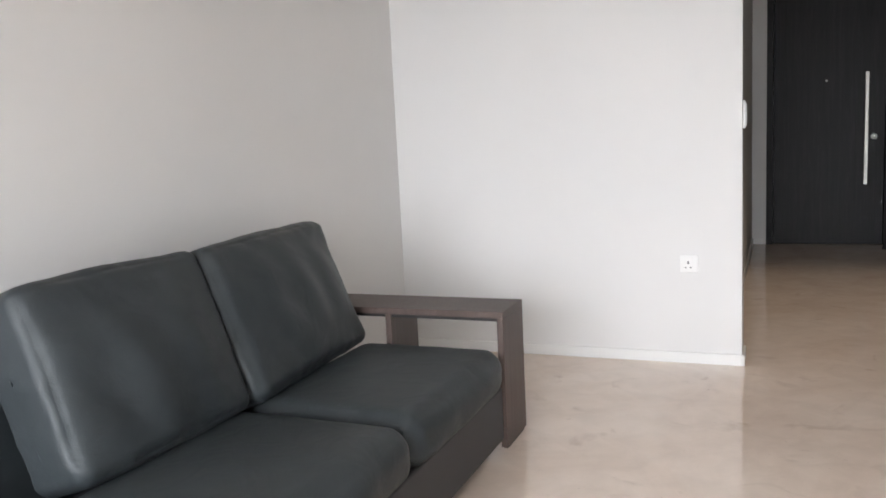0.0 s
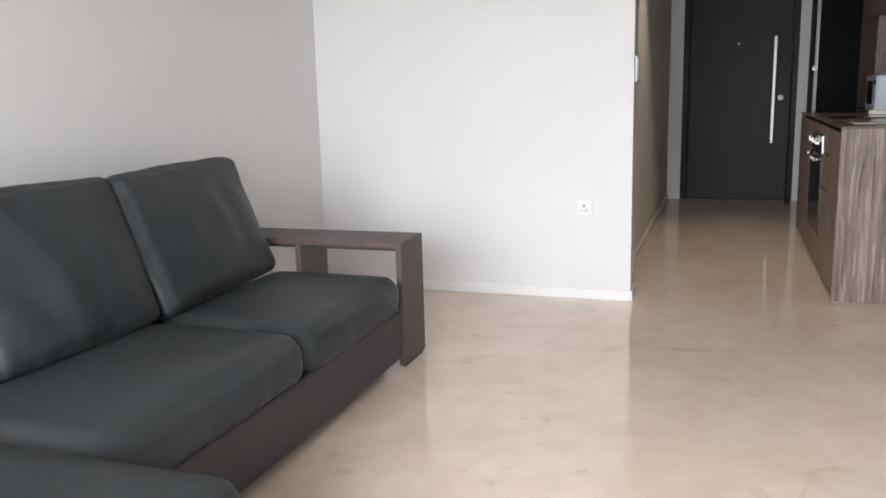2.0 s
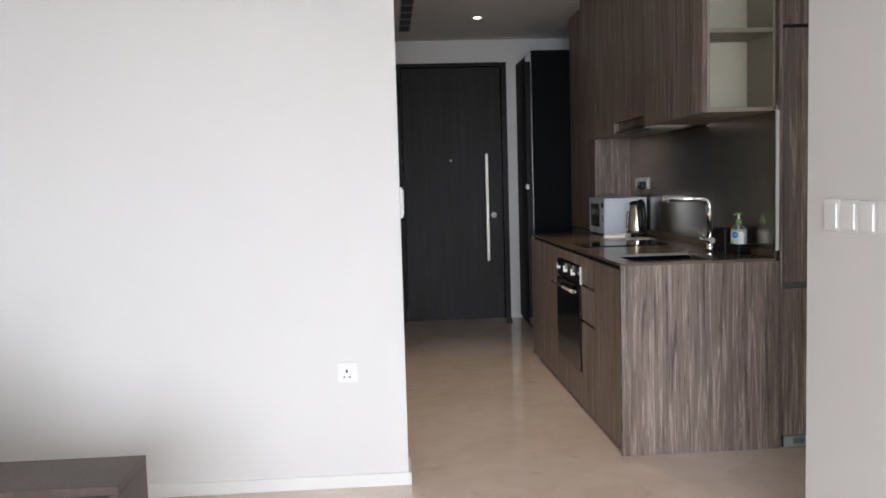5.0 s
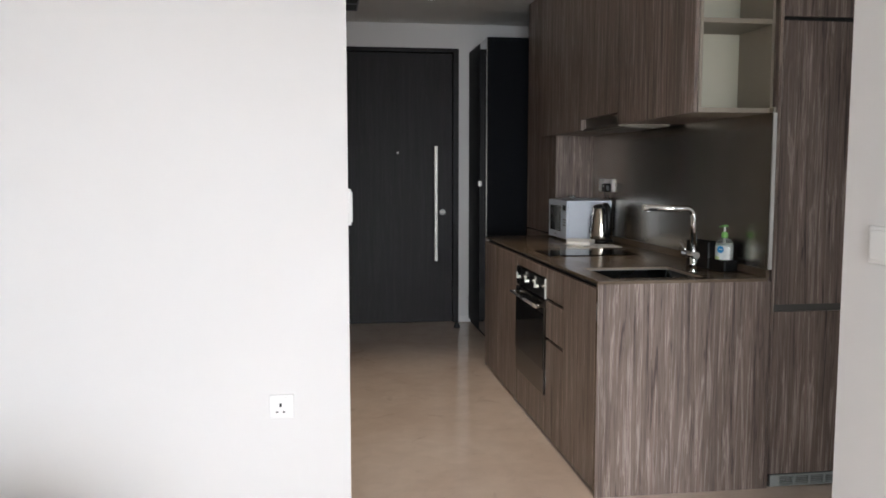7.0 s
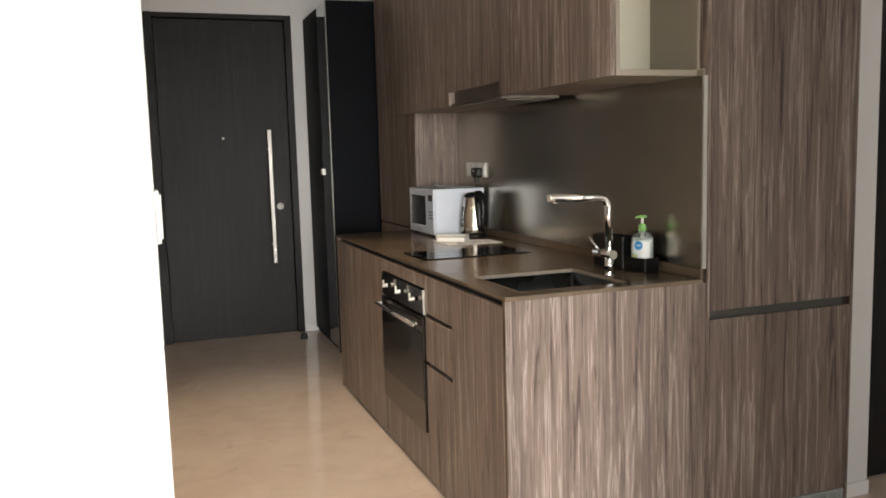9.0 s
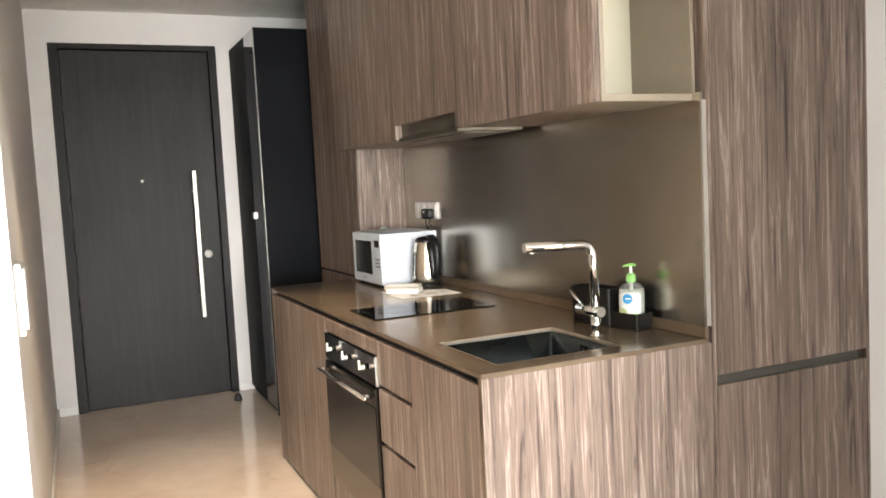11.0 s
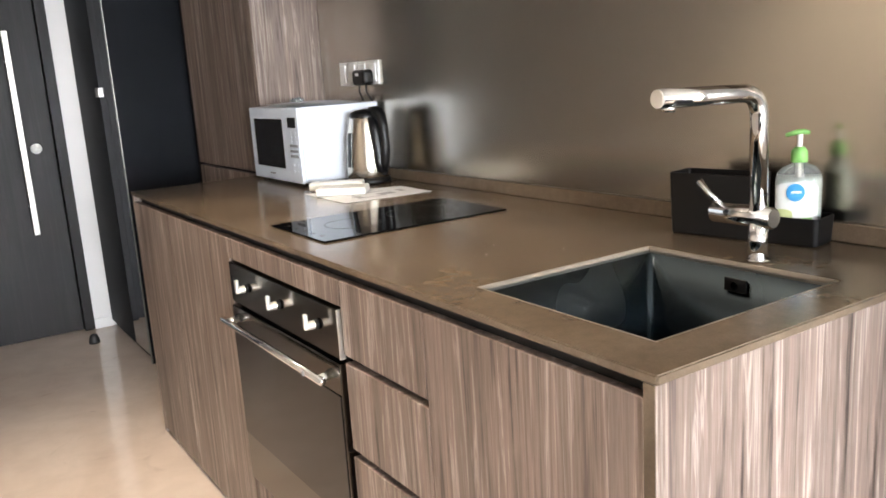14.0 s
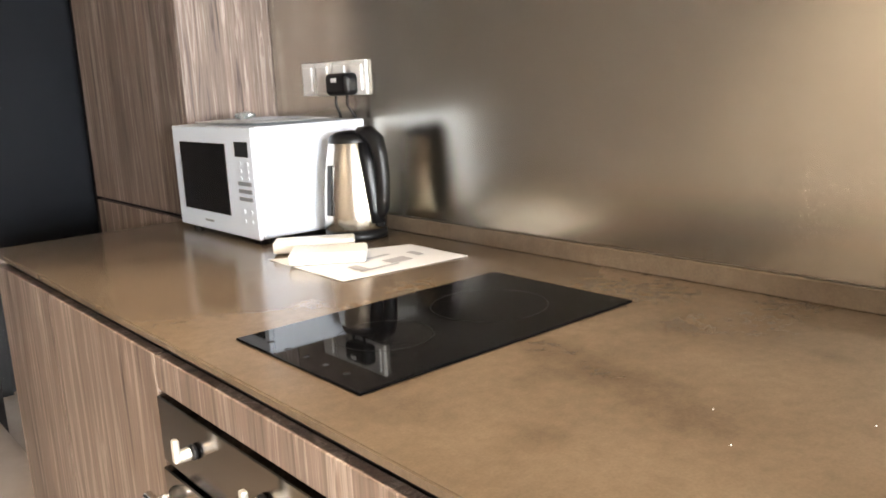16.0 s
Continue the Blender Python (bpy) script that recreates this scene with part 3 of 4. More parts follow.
for y in (5.95, 6.70):
    part("foot", cyl((CF + 0.022, y, 0), (CF + 0.022, y, 0.03), 0.012, seg=14), ALU, c, "small steel foot")
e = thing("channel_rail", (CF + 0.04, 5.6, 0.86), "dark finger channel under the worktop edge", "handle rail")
part("rail", bx(CF + 0.028, CF + 0.04, CN + 0.0235, 6.805, 0.84, 0.8865), GAPSHADE, e)

# oven
o = thing("oven", (1.2, 5.54, 0.21), "built-in dark steel oven with three chrome knobs and a glass door", "oven")
OY0, OY1 = 5.236, 5.840
part("body", bx(CF + 0.02, 1.55, OY0 + 0.01, OY1 - 0.01, 0.215, 0.80), BPLAST, o)
part("control_panel", bx(CF - 0.006, CF + 0.018, OY0, OY1, 0.704, 0.806, 0.0015), OVENST, o, "dark steel control panel")
part("panel_edge", bx(CF - 0.0065, CF + 0.005, OY0 - 0.003, OY0 - 0.0005, 0.704, 0.806), ALU, o, "bright steel edge")
door = part("door", bx(CF - 0.009, CF + 0.016, OY0, OY1, 0.214, 0.694, 0.002), OVENST, o, "steel framed glass oven door")
part("glass", bx(CF - 0.0115, CF - 0.0085, OY0 + 0.003, OY1 - 0.003, 0.345, 0.628, 0.001), OVENGL, door, "black oven glass")
bm = cyl((CF - 0.042, OY0 + 0.012, 0.664), (CF - 0.042, OY1 - 0.014, 0.664), 0.0085, bevel=0.002)
part("door_handle", bm, CHROME, door, "round polished bar handle", True)
for y in (OY0 + 0.030, OY1 - 0.050):
    part("handle_bracket", tube([(CF - 0.008, y + 0.010, 0.666), (CF - 0.024, y + 0.005, 0.665), (CF - 0.042, y, 0.664)], [0.012, 0.0085, 0.0095]), CHROME, door, smooth=True)
part("handle_emblem", cyl((CF - 0.0520, OY0 + 0.085, 0.664), (CF - 0.0500, OY0 + 0.085, 0.664), 0.006), GREYP, door)
for y in (5.325, 5.522, 5.718):
    z = 0.758
    kn = part("knob", cyl((CF - 0.006, y, z), (CF - 0.014, y, z), 0.0118, 0.0110, bevel=0.002), BPLAST, o, "black knob base", True)
    bm = cyl((CF - 0.014, y, z), (CF - 0.032, y, z), 0.0095, 0.0085, bevel=0.0015)
    bx(CF - 0.037, CF - 0.028, y - 0.006, y + 0.006, z - 0.008, z + 0.026, 0.003, bm, 2)
    part("knob_grip", bm, KNOB, kn, "chrome grip")

# hob
h = thing("hob", (1.33, 5.55, CT), "black glass two-zone hob let into the worktop", "hob")
part("glass", bx(1.079, 1.574, 5.412, 5.708, CT + 0.0005, CT + 0.0045, 0.0015), BGLASS, h)
RING = material("hob_marking", (0.010, 0.010, 0.010), 0.3, 0, 0.08)
for x, r in ((1.42, 0.088), (1.225, 0.066)):
    part("cooking_zone", lathe([(r, 0), (r + 0.0007, 0), (r + 0.0007, 0.0002), (r, 0.0002), (r, 0)], (x, 5.56, CT + 0.0046), 48), RING, h, "thin grey printed ring")
for j in range(5):
    part("touch_mark", bx(1.100, 1.108, 5.47 + j * 0.045, 5.478 + j * 0.045, CT + 0.0045, CT + 0.0048), RING, h)

# sink
s = thing("sink", (1.296, 4.70, 0.70), "square stainless steel undermount sink with overflow and drain", "sink")


def basin(x0, x1, y0, y1, z0, z1, r, rb=0.02, n=6):
    own = bmesh.new()
    def loop(inset, z, rad):
        out = []
        for cx, cy, a0 in ((x1 - inset - rad, y1 - inset - rad, 0), (x0 + inset + rad, y1 - inset - rad, 90), (x0 + inset + rad, y0 + inset + rad, 180), (x1 - inset - rad, y0 + inset + rad, 270)):
            for j in range(n + 1):
                a = radians(a0 + 90 * j / n)
                out.append(own.verts.new((cx + rad * math.cos(a), cy + rad * math.sin(a), z)))
        return out
    loops = [loop(-0.012, z1, r), loop(0, z1, r), loop(0.002, z0 + rb, r)]
    for j in range(1, 5):
        a = radians(90 * j / 4)
        loops.append(loop(0.002 + rb * (1 - math.cos(a)), z0 + rb * (1 - math.sin(a)), r))
    for a, c in zip(loops, loops[1:]):
        m = len(a)
        for j in range(m):
            own.faces.new((a[j], a[(j + 1) % m], c[(j + 1) % m], c[j]))
    own.faces.new(loops[-1])
    bmesh.ops.recalc_face_normals(own, faces=own.faces)
    bmesh.ops.reverse_faces(own, faces=own.faces)
    return own


bowl = part("bowl", basin(1.098, 1.494, 4.514, 4.884, 0.70, 0.8862, 0.014), SINKST, s, smooth=True)
mod = bowl.modifiers.new("thickness", "SOLIDIFY")
mod.thickness, mod.offset = 0.0012, -1
bm = bmesh.new()
for a0, a1, c0, c1 in ((1.0962, 1.0975, 4.5122, 4.8858), (1.4945, 1.4958, 4.5122, 4.8858), (1.0975, 1.4945, 4.5122, 4.5135), (1.0975, 1.4945, 4.8845, 4.8858)):
    bx(a0, a1, c0, c1, 0.8868, CT - 0.0077, bm=bm)
part("rim", bm, HANDLEST, s, "satin steel rim")
part("drain", lathe([(0.0, 0.004), (0.03, 0.004), (0.042, 0.001), (0.045, 0.003), (0.045, 0.0)], (1.30, 4.70, 0.70), 32), CHROME, s, smooth=True)
ov = part("overflow", bx(1.487, 1.4915, 4.668, 4.712, 0.849, 0.872, 0.001), BPLAST, s, "black overflow slot with a steel screw")
part("screw", cyl((1.4845, 4.69, 0.8605), (1.489, 4.69, 0.8605), 0.0065), CHROME, ov)

# tap
TX, TY = 1.522, 4.672
f = thing("kitchen_tap", (TX, TY, CT), "polished chrome mixer tap with an angular swivel spout", "tap")
bm = cyl((TX, TY, CT + 0.001), (TX, TY, CT + 0.004), 0.0205, bevel=0.001, seg=32)
cyl((TX, TY, CT + 0.004), (TX, TY, 0.965), 0.0160, bm=bm, seg=32)
part("base", bm, CHROME, f, smooth=True)
bm = cyl((TX, TY - 0.028, 0.975), (TX, TY + 0.088, 0.975), 0.0180, bevel=0.0015, seg=32)
part("mixer_body", bm, CHROME, f, smooth=True)
part("mixer_cap", cyl((TX, TY - 0.0300, 0.975), (TX, TY - 0.0282, 0.975), 0.0150, seg=32), HANDLEST, f, "satin end cap")
lev = part("lever", tube([(TX, TY + 0.074, 0.986), (TX - 0.006, TY + 0.094, 1.006), (TX - 0.012, TY + 0.112, 1.028)], [0.0065, 0.0052, 0.006]), CHROME, f, smooth=True)
bm = tube(arc((TX, TY, 0.975), (TX - 0.004, TY, 1.178), (TX - 0.228, TY + 0.010, 1.183), 0.040), 0.0146, 24)
part("spout", bm, CHROME, f, smooth=True)
part("joint_ring", cyl((TX, TY, 1.012), (TX, TY, 1.0145), 0.0150, seg=32), BPLAST, f)
part("spout_cap", cyl((TX - 0.2285, TY + 0.010, 1.183), (TX - 0.2315, TY + 0.0101, 1.183), 0.0138, bevel=0.001, seg=32), KNOB, f, "satin round end cap")
bm = cyl((TX - 0.206, TY + 0.009, 1.172), (TX - 0.207, TY + 0.009, 1.162), 0.010, 0.009)
part("aerator", bm, CHROME, f, smooth=True)
part("spout_button", bx(TX - 0.212, TX - 0.172, TY - 0.0085, TY + 0.003, 1.172, 1.179, 0.002), BPLAST, f)

# caddy behind the tap, and the soap bottle
R = Matrix.Translation((1.650, 4.667, 0)) @ pose(0, 0, 0, 0, 0, 9.5)
e = thing("sink_caddy", (1.66, 4.80, CT), "black plastic sink caddy, tall at one end, beside the tap", "sink caddy")


def open_box(x0, x1, y0, y1, z1, t=0.0035, r=0.010, taper=0.003, n=4):
    """A thin-walled open tray with rounded corners, a little narrower below, as one closed surface."""
    own = bmesh.new()

    def ring(i, z):
        q, out = r - min(i, r - 0.002), []
        for cx, cy, a0 in ((x1 - i - q, y1 - i - q, 0), (x0 + i + q, y1 - i - q, 90), (x0 + i + q, y0 + i + q, 180), (x1 - i - q, y0 + i + q, 270)):
            for j in range(n + 1):
                a = radians(a0 + 90 * j / n)
                out.append(own.verts.new((cx + q * math.cos(a), cy + q * math.sin(a), z)))
        return out

    loops = [ring(taper + 0.003, CT + 0.001), ring(taper, CT + 0.004), ring(0, CT + z1 - 0.001), ring(0.001, CT + z1), ring(t - 0.001, CT + z1), ring(t, CT + z1 - 0.001), ring(t + taper, CT + 0.006)]
    for p, q in zip(loops, loops[1:]):
        for k in range(len(p)):
            own.faces.new((p[k], p[(k + 1) % len(p)], q[(k + 1) % len(p)], q[k]))
    own.faces.new(loops[0][::-1])
    own.faces.new(loops[-1])
    bmesh.ops.recalc_face_normals(own, faces=own.faces)
    return place(own, R)


part("low_tray", open_box(0, 0.076, -0.020, 0.0965, 0.052), BPLAST, e)
part("tall_tray", open_box(0, 0.076, 0.0968, 0.272, 0.122), BPLAST, e)

BX, BY, BZ, BT = 1.681, 4.704, CT + 0.0075, 45
e = thing("soap_bottle", (BX, BY, CT + 0.007), "clear soap bottle with a white label and green pump", "soap bottle")


def on_bottle(bm):
    """Turns a shape built round the origin and lays it where the bottle stands; its broad side is along x."""
    return place(bm, Matrix.Translation((BX, BY, BZ)) @ pose(0, 0, 0, 0, 0, -BT))


SQ = (1.0, 0.56)
bm = lathe([(0.0, 0.0), (0.035, 0.0), (0.0385, 0.004), (0.0395, 0.105), (0.037, 0.120), (0.027, 0.131), (0.014, 0.136), (0.012, 0.138), (0.012, 0.143), (0, 0.143)], (0, 0, 0), 40, squash=SQ)
part("bottle", on_bottle(bm), BOTTLE, e, smooth=True)
bm = lathe([(0.0, 0.002), (0.034, 0.003), (0.037, 0.006), (0.0376, 0.104), (0.036, 0.112), (0, 0.112)], (0, 0, 0), 40, squash=(1.0, 0.545))
part("soap", on_bottle(bm), SOAP, e, smooth=True)


def bottle_patch(name, a0, a1, z0, z1, mat, out, round_top=0.0, label="", n=18):
    """A sticker that follows the front of the bottle between two angles."""
    own = bmesh.new()
    low, high = [], []
    for j in range(n + 1):
        f = j / n
        a = radians(a0 + (a1 - a0) * f)
        x, y = out * math.cos(a), 0.56 * out * math.sin(a)
        rise = round_top * math.sin(math.pi * f) ** 0.5
        low.append(own.verts.new((x, y, z0)))
        high.append(own.verts.new((x, y, z1 + rise)))
    for j in range(n):
        own.faces.new((low[j], low[j + 1], high[j + 1], high[j]))
    part(name, on_bottle(own), mat, e, label, True)


bottle_patch("label", 192, 318, 0.020, 0.094, LABELW, 0.0402, 0.012, "white rounded label")
bottle_patch("label_band", 196, 250, 0.036, 0.052, YELL, 0.0406, 0.006, "yellow-green band")
bottle_patch("label_band", 205, 300, 0.036, 0.042, GREENP, 0.0407, 0.0, "green band")
own = bmesh.new()
rim = []
for j in range(24):
    a = 2 * math.pi * j / 24
    phi = radians(256) + 0.0160 * math.cos(a) / 0.0412
    rim.append(own.verts.new((0.0418 * math.cos(phi), 0.58 * 0.0418 * math.sin(phi) - 0.0006, 0.088 + 0.0160 * math.sin(a))))
own.faces.new(rim)
part("label_roundel", on_bottle(own), BLUEP, e, "blue round mark")
bottle_patch("label_bar", 242, 270, 0.0865, 0.0905, LABELW, 0.0436, 0.0, "white bar on the blue mark", 8)
pump = part("pump", on_bottle(lathe([(0.013, 0.139), (0.0145, 0.140), (0.0140, 0.158), (0.0085, 0.166), (0, 0.166)], (0, 0, 0), 28)), GREENP, e, "green pump collar", True)
part("pump_stem", on_bottle(cyl((0, 0, 0.166), (0, 0, 0.188), 0.0045)), WPLAST, pump)
part("pump_head", on_bottle(tube([(0.016, 0.0, 0.190), (0.006, 0, 0.1925), (-0.004, 0, 0.192), (-0.024, 0.0, 0.187)], [0.0035, 0.005, 0.005, 0.0035])), GREENP, pump, smooth=True)
part("dip_tube", on_bottle(cyl((0, 0, 0.105), (0, 0, 0.137), 0.006)), WPLAST, e)

# microwave
MX0, MX1, MY0, MY1, MZ0, MZ1 = 1.432, 1.728, 6.292, 6.708, 0.913, 1.158
e = thing("microwave", (1.59, 6.50, CT), "white compact microwave oven with a dark window, papers on top", "microwave")
part("housing", bx(MX0 + 0.012, MX1, MY0, MY1, MZ0, MZ1, 0.004, None, 2), MWHITE, e)
fr = part("front", bx(MX0, MX0 + 0.011, MY0 + 0.001, MY1 - 0.001, MZ0 - 0.001, MZ1 - 0.001, 0.003, None, 2), MWHITE, e)
part("window", bx(MX0 - 0.002, MX0 + 0.001, 6.420, 6.664, 0.956, 1.120, 0.001), OVENGL, fr, "black glass window")
part("display", bx(MX0 - 0.002, MX0 + 0.001, 6.312, 6.372, 1.093, 1.126, 0.001), BPLAST, fr, "black display")
for z in (1.030, 1.013, 0.996):
    part("button_row", bx(MX0 - 0.002, MX0 + 0.001, 6.306, 6.368, z, z + 0.009, 0.0008), GREYP, fr, "grey buttons")
for z in (1.078, 1.062, 1.046, 0.972, 0.950):
    for y in (6.318, 6.352):
        part("button", cyl((MX0 + 0.001, y, z), (MX0 - 0.0015, y, z), 0.0045, seg=10), MWHITE, fr, "pale button")
part("badge", bx(MX0 - 0.0012, MX0 + 0.001, 6.515, 6.560, 0.932, 0.937), GREYP, fr)
for x in (MX0 + 0.03, MX1 - 0.03):
    for y in (MY0 + 0.03, MY1 - 0.03):
        part("foot", cyl((x, y, CT + 0.0005), (x, y, MZ0 + 0.002), 0.012, seg=12), BPLAST, e)
bm = bmesh.new()
for j in range(9):
    bx(1.60, 1.70, MY0 - 0.0012, MY0 + 0.001, 0.945 + j * 0.008, 0.948 + j * 0.008, bm=bm)
part("side_vent", bm, WPLAST, e)
e = thing("leaflet", (1.56, 6.5, MZ1), "crumpled white paper leaflet on the microwave", "paper")
own = bmesh.new()
bmesh.ops.create_grid(own, x_segments=14, y_segments=18, size=0.5, matrix=Matrix.Translation((1.575, 6.50, MZ1 + 0.003)) @ Matrix.Diagonal((0.21, 0.30, 1, 1)))
for v in own.verts:
    v.co.z += 0.0025 + 0.0035 * noise.noise(Vector((v.co.x * 18, v.co.y * 14, 3)))
sheet = part("sheet", own, PAPER, e)
sheet.modifiers.new("thickness", "SOLIDIFY").thickness = 0.0006
bm = bmesh.new()
for j in range(6):
    bx(1.50, 1.64, 6.40 + j * 0.032, 6.414 + j * 0.032, MZ1 + 0.0095, MZ1 + 0.0100, bm=bm)
part("print", bm, PRINT, e, "grey printed lines")
e = thing("plastic_wrapper", (1.55, 6.52, MZ1 + 0.01), "small crumpled clear plastic wrapper on the leaflet", "wrapper")
own = bmesh.new()
bmesh.ops.create_icosphere(own, subdivisions=3, radius=0.022, matrix=Matrix.Translation((1.53, 6.50, MZ1 + 0.018)) @ Matrix.Diagonal((1, 1.5, 0.45, 1)))
for v in own.verts:
    v.co += Vector((1, 1, 0.5)) * 0.008 * noise.noise(v.co * 60)
part("wrapper", own, BOTTLE, e)

# kettle
KX, KY = 1.632, 6.212
e = thing("electric_kettle", (KX, KY, CT), "brushed steel electric kettle with a black lid and handle", "kettle")
part("power_base", lathe([(0, 0.001), (0.068, 0.001), (0.071, 0.005), (0.069, 0.017), (0.06, 0.021), (0, 0.021)], (KX, KY, CT), 40), BPLAST, e, smooth=True)
prof = [(0.0, 0.0), (0.069, 0.0), (0.0705, 0.004), (0.0700, 0.03), (0.0665, 0.09), (0.0600, 0.14), (0.053, 0.178), (0.049, 0.192)]
part("body", lathe(prof, (KX, KY, CT + 0.022), 56), KETTLE, e, smooth=True)
part("lid", lathe([(0.0495, 0.190), (0.050, 0.195), (0.046, 0.206), (0.030, 0.214), (0.0, 0.217)], (KX, KY, CT + 0.022), 48), BPLAST, e, "black domed lid", True)
hx, hy = 0.22, -0.975
pts = []
for rr, z in ((0.028, 0.208), (0.056, 0.208), (0.074, 0.194), (0.083, 0.164), (0.087, 0.125), (0.086, 0.085), (0.082, 0.050), (0.068, 0.024)):
    pts.append((KX + hx * rr, KY + hy * rr, CT + 0.022 + z))
part("handle", tube(pts, [0.016, 0.019, 0.019, 0.017, 0.016, 0.016, 0.016, 0.014], 16), BPLAST, e, "black loop handle", True)
own = bmesh.new()
rows = []
for rr, z, w2 in ((0.0495, 0.192, 0.026), (0.0600, 0.150, 0.030), (0.0665, 0.095, 0.029), (0.0695, 0.045, 0.026), (0.0705, 0.016, 0.022)):
    row = []
    for k2 in range(9):
        a = math.atan2(hy, hx) + (k2 / 4 - 1) * w2 / rr
        out = rr + 0.0015 + 0.012 * (1 - (k2 / 4 - 1) ** 2)
        row.append(own.verts.new((KX + out * math.cos(a), KY + out * math.sin(a), CT + 0.022 + z)))
    rows.append(row)
for a, c2 in zip(rows, rows[1:]):
    for k2 in range(8):
        own.faces.new((a[k2], a[k2 + 1], c2[k2 + 1], c2[k2]))
bmesh.ops.recalc_face_normals(own, faces=own.faces)
spine = part("handle_spine", own, BPLAST, e, "black spine along the body", True)
mod = spine.modifiers.new("thickness", "SOLIDIFY")
mod.thickness, mod.offset = 0.004, -1
sx, sy = -hx, -hy
part("spout", tube([(KX + sx * 0.044, KY + sy * 0.044, CT + 0.192), (KX + sx * 0.063, KY + sy * 0.063, CT + 0.209)], [0.019, 0.012]), KETTLE, e, smooth=True)
wx, wy = -0.80, 0.12
bm = bx(-0.004, 0.006, -0.010, 0.010, -0.055, 0.055, 0.003, None, 2)
place(bm, Matrix.Translation((KX - 0.0655, KY - 0.006, CT + 0.112)) @ pose(0, 0, 0, 0, 5.5, 6))
part("level_window", bm, OVENGL, e, "dark water level window")
bm = bx(-0.004, 0.012, -0.010, 0.010, -0.006, 0.006, 0.002)
place(bm, Matrix.Translation((KX + hx * 0.072, KY + hy * 0.072, CT + 0.034)) @ pose(0, 0, 0, 0, 0, -52))
part("switch", bm, BPLAST, e)

# socket strip on the splashback with the plug
plate("power_socket", "-x", 6.500, 6.563, 1.212, 1.293, SB, "white switch plate on the steel splashback", "power socket", 1, group="plates on the splashback")
plate("power_socket", "-x", 6.427, 6.497, 1.212, 1.293, SB, "white switch plate on the steel splashback", "power socket", 1, group="plates on the splashback")
plate("power_socket", "-x", 6.281, 6.424, 1.212, 1.293, SB, "white double power socket with a black plug in it", "power socket", 2, group="plates on the splashback")
e = thing("power_plug", (SB - 0.03, 6.38, 1.23), "black three-pin plug with two black cables", "plug")
part("body", bx(SB - 0.050, SB - 0.009, 6.308, 6.398, 1.212, 1.264, 0.012, None, 3), BPLAST, e, smooth=False)
part("sticker", bx(SB - 0.0508, SB - 0.0495, 6.345, 6.367, 1.243, 1.253), PAPER, e, "small pale sticker")
for y, y2 in ((6.378, 6.385), (6.330, 6.312)):
    part("cable", tube([(SB - 0.03, y, 1.225), (SB - 0.032, y, 1.19), (SB - 0.02, (y + y2) / 2, 1.165), (SB - 0.012, y2, 1.12), (SB - 0.0075, y2, 0.96)], 0.0035, 8), BPLAST, e, smooth=True)

# papers and boxes before the kettle
e = thing("paper_sheet", (1.5, 5.98, CT), "printed white paper sheet on the worktop", "paper")
own = bmesh.new()
cs = [(1.365, 5.872), (1.640, 5.850), (1.645, 6.035), (1.372, 6.150)]
n = 10
vs = [[own.verts.new((0, 0, 0)) for _ in range(n + 1)] for _ in range(n + 1)]
for i in range(n + 1):
    for j in range(n + 1):
        a, c2 = i / n, j / n
        p = [(1 - a) * (1 - c2) * cs[0][m] + a * (1 - c2) * cs[1][m] + a * c2 * cs[2][m] + (1 - a) * c2 * cs[3][m] for m in (0, 1)]
        vs[i][j].co = (p[0], p[1], CT + 0.0015 + 0.001 * noise.noise(Vector((p[0] * 20, p[1] * 20, 0))))
for i in range(n):
    for j in range(n):
        own.faces.new((vs[i][j], vs[i + 1][j], vs[i + 1][j + 1], vs[i][j + 1]))
sheet = part("sheet", own, PAPER, e)
sheet.modifiers.new("thickness", "SOLIDIFY").thickness = 0.0006
bm = bmesh.new()
for x, y, w2, h2 in ((1.53, 5.93, 0.05, 0.035), (1.44, 5.93, 0.02, 0.05), (1.59, 5.95, 0.015, 0.04), (1.47, 5.905, 0.09, 0.006), (1.50, 5.985, 0.10, 0.006)):
    bx(x - w2 / 2, x + w2 / 2, y - h2 / 2, y + h2 / 2, CT + 0.0030, CT + 0.0034, bm=bm)
part("print", bm, PRINT, e, "grey printed picture and lines")
e = thing("remote_case", (1.385, 6.08, CT), "cream plastic case lying on the paper by the hob", "remote control")
bm = bx(-0.074, 0.074, -0.045, 0.045, 0, 0.022, 0.005, None, 2)
part("case", place(bm, Matrix.Translation((1.446, 6.040, CT + 0.0035)) @ pose(0, 0, 0, 0, 0, -37.7)), CREAMP, e)
e = thing("remote_case", (1.475, 6.06, CT), "cream plastic case with a glossy window lying on the paper", "remote control")
bm = bx(-0.083, 0.083, -0.030, 0.030, 0, 0.024, 0.004, None, 2)
part("case", place(bm, Matrix.Translation((1.482, 6.150, CT + 0.0035)) @ pose(0, 0, 0, 0, 0, -36)), CREAMP, e)
bm = bx(-0.045, 0.060, -0.018, 0.018, 0, 0.001)
part("cover", place(bm, Matrix.Translation((1.482, 6.150, CT + 0.0278)) @ pose(0, 0, 0, 0, 0, -36)), WPLAST, e, "glossy cover")

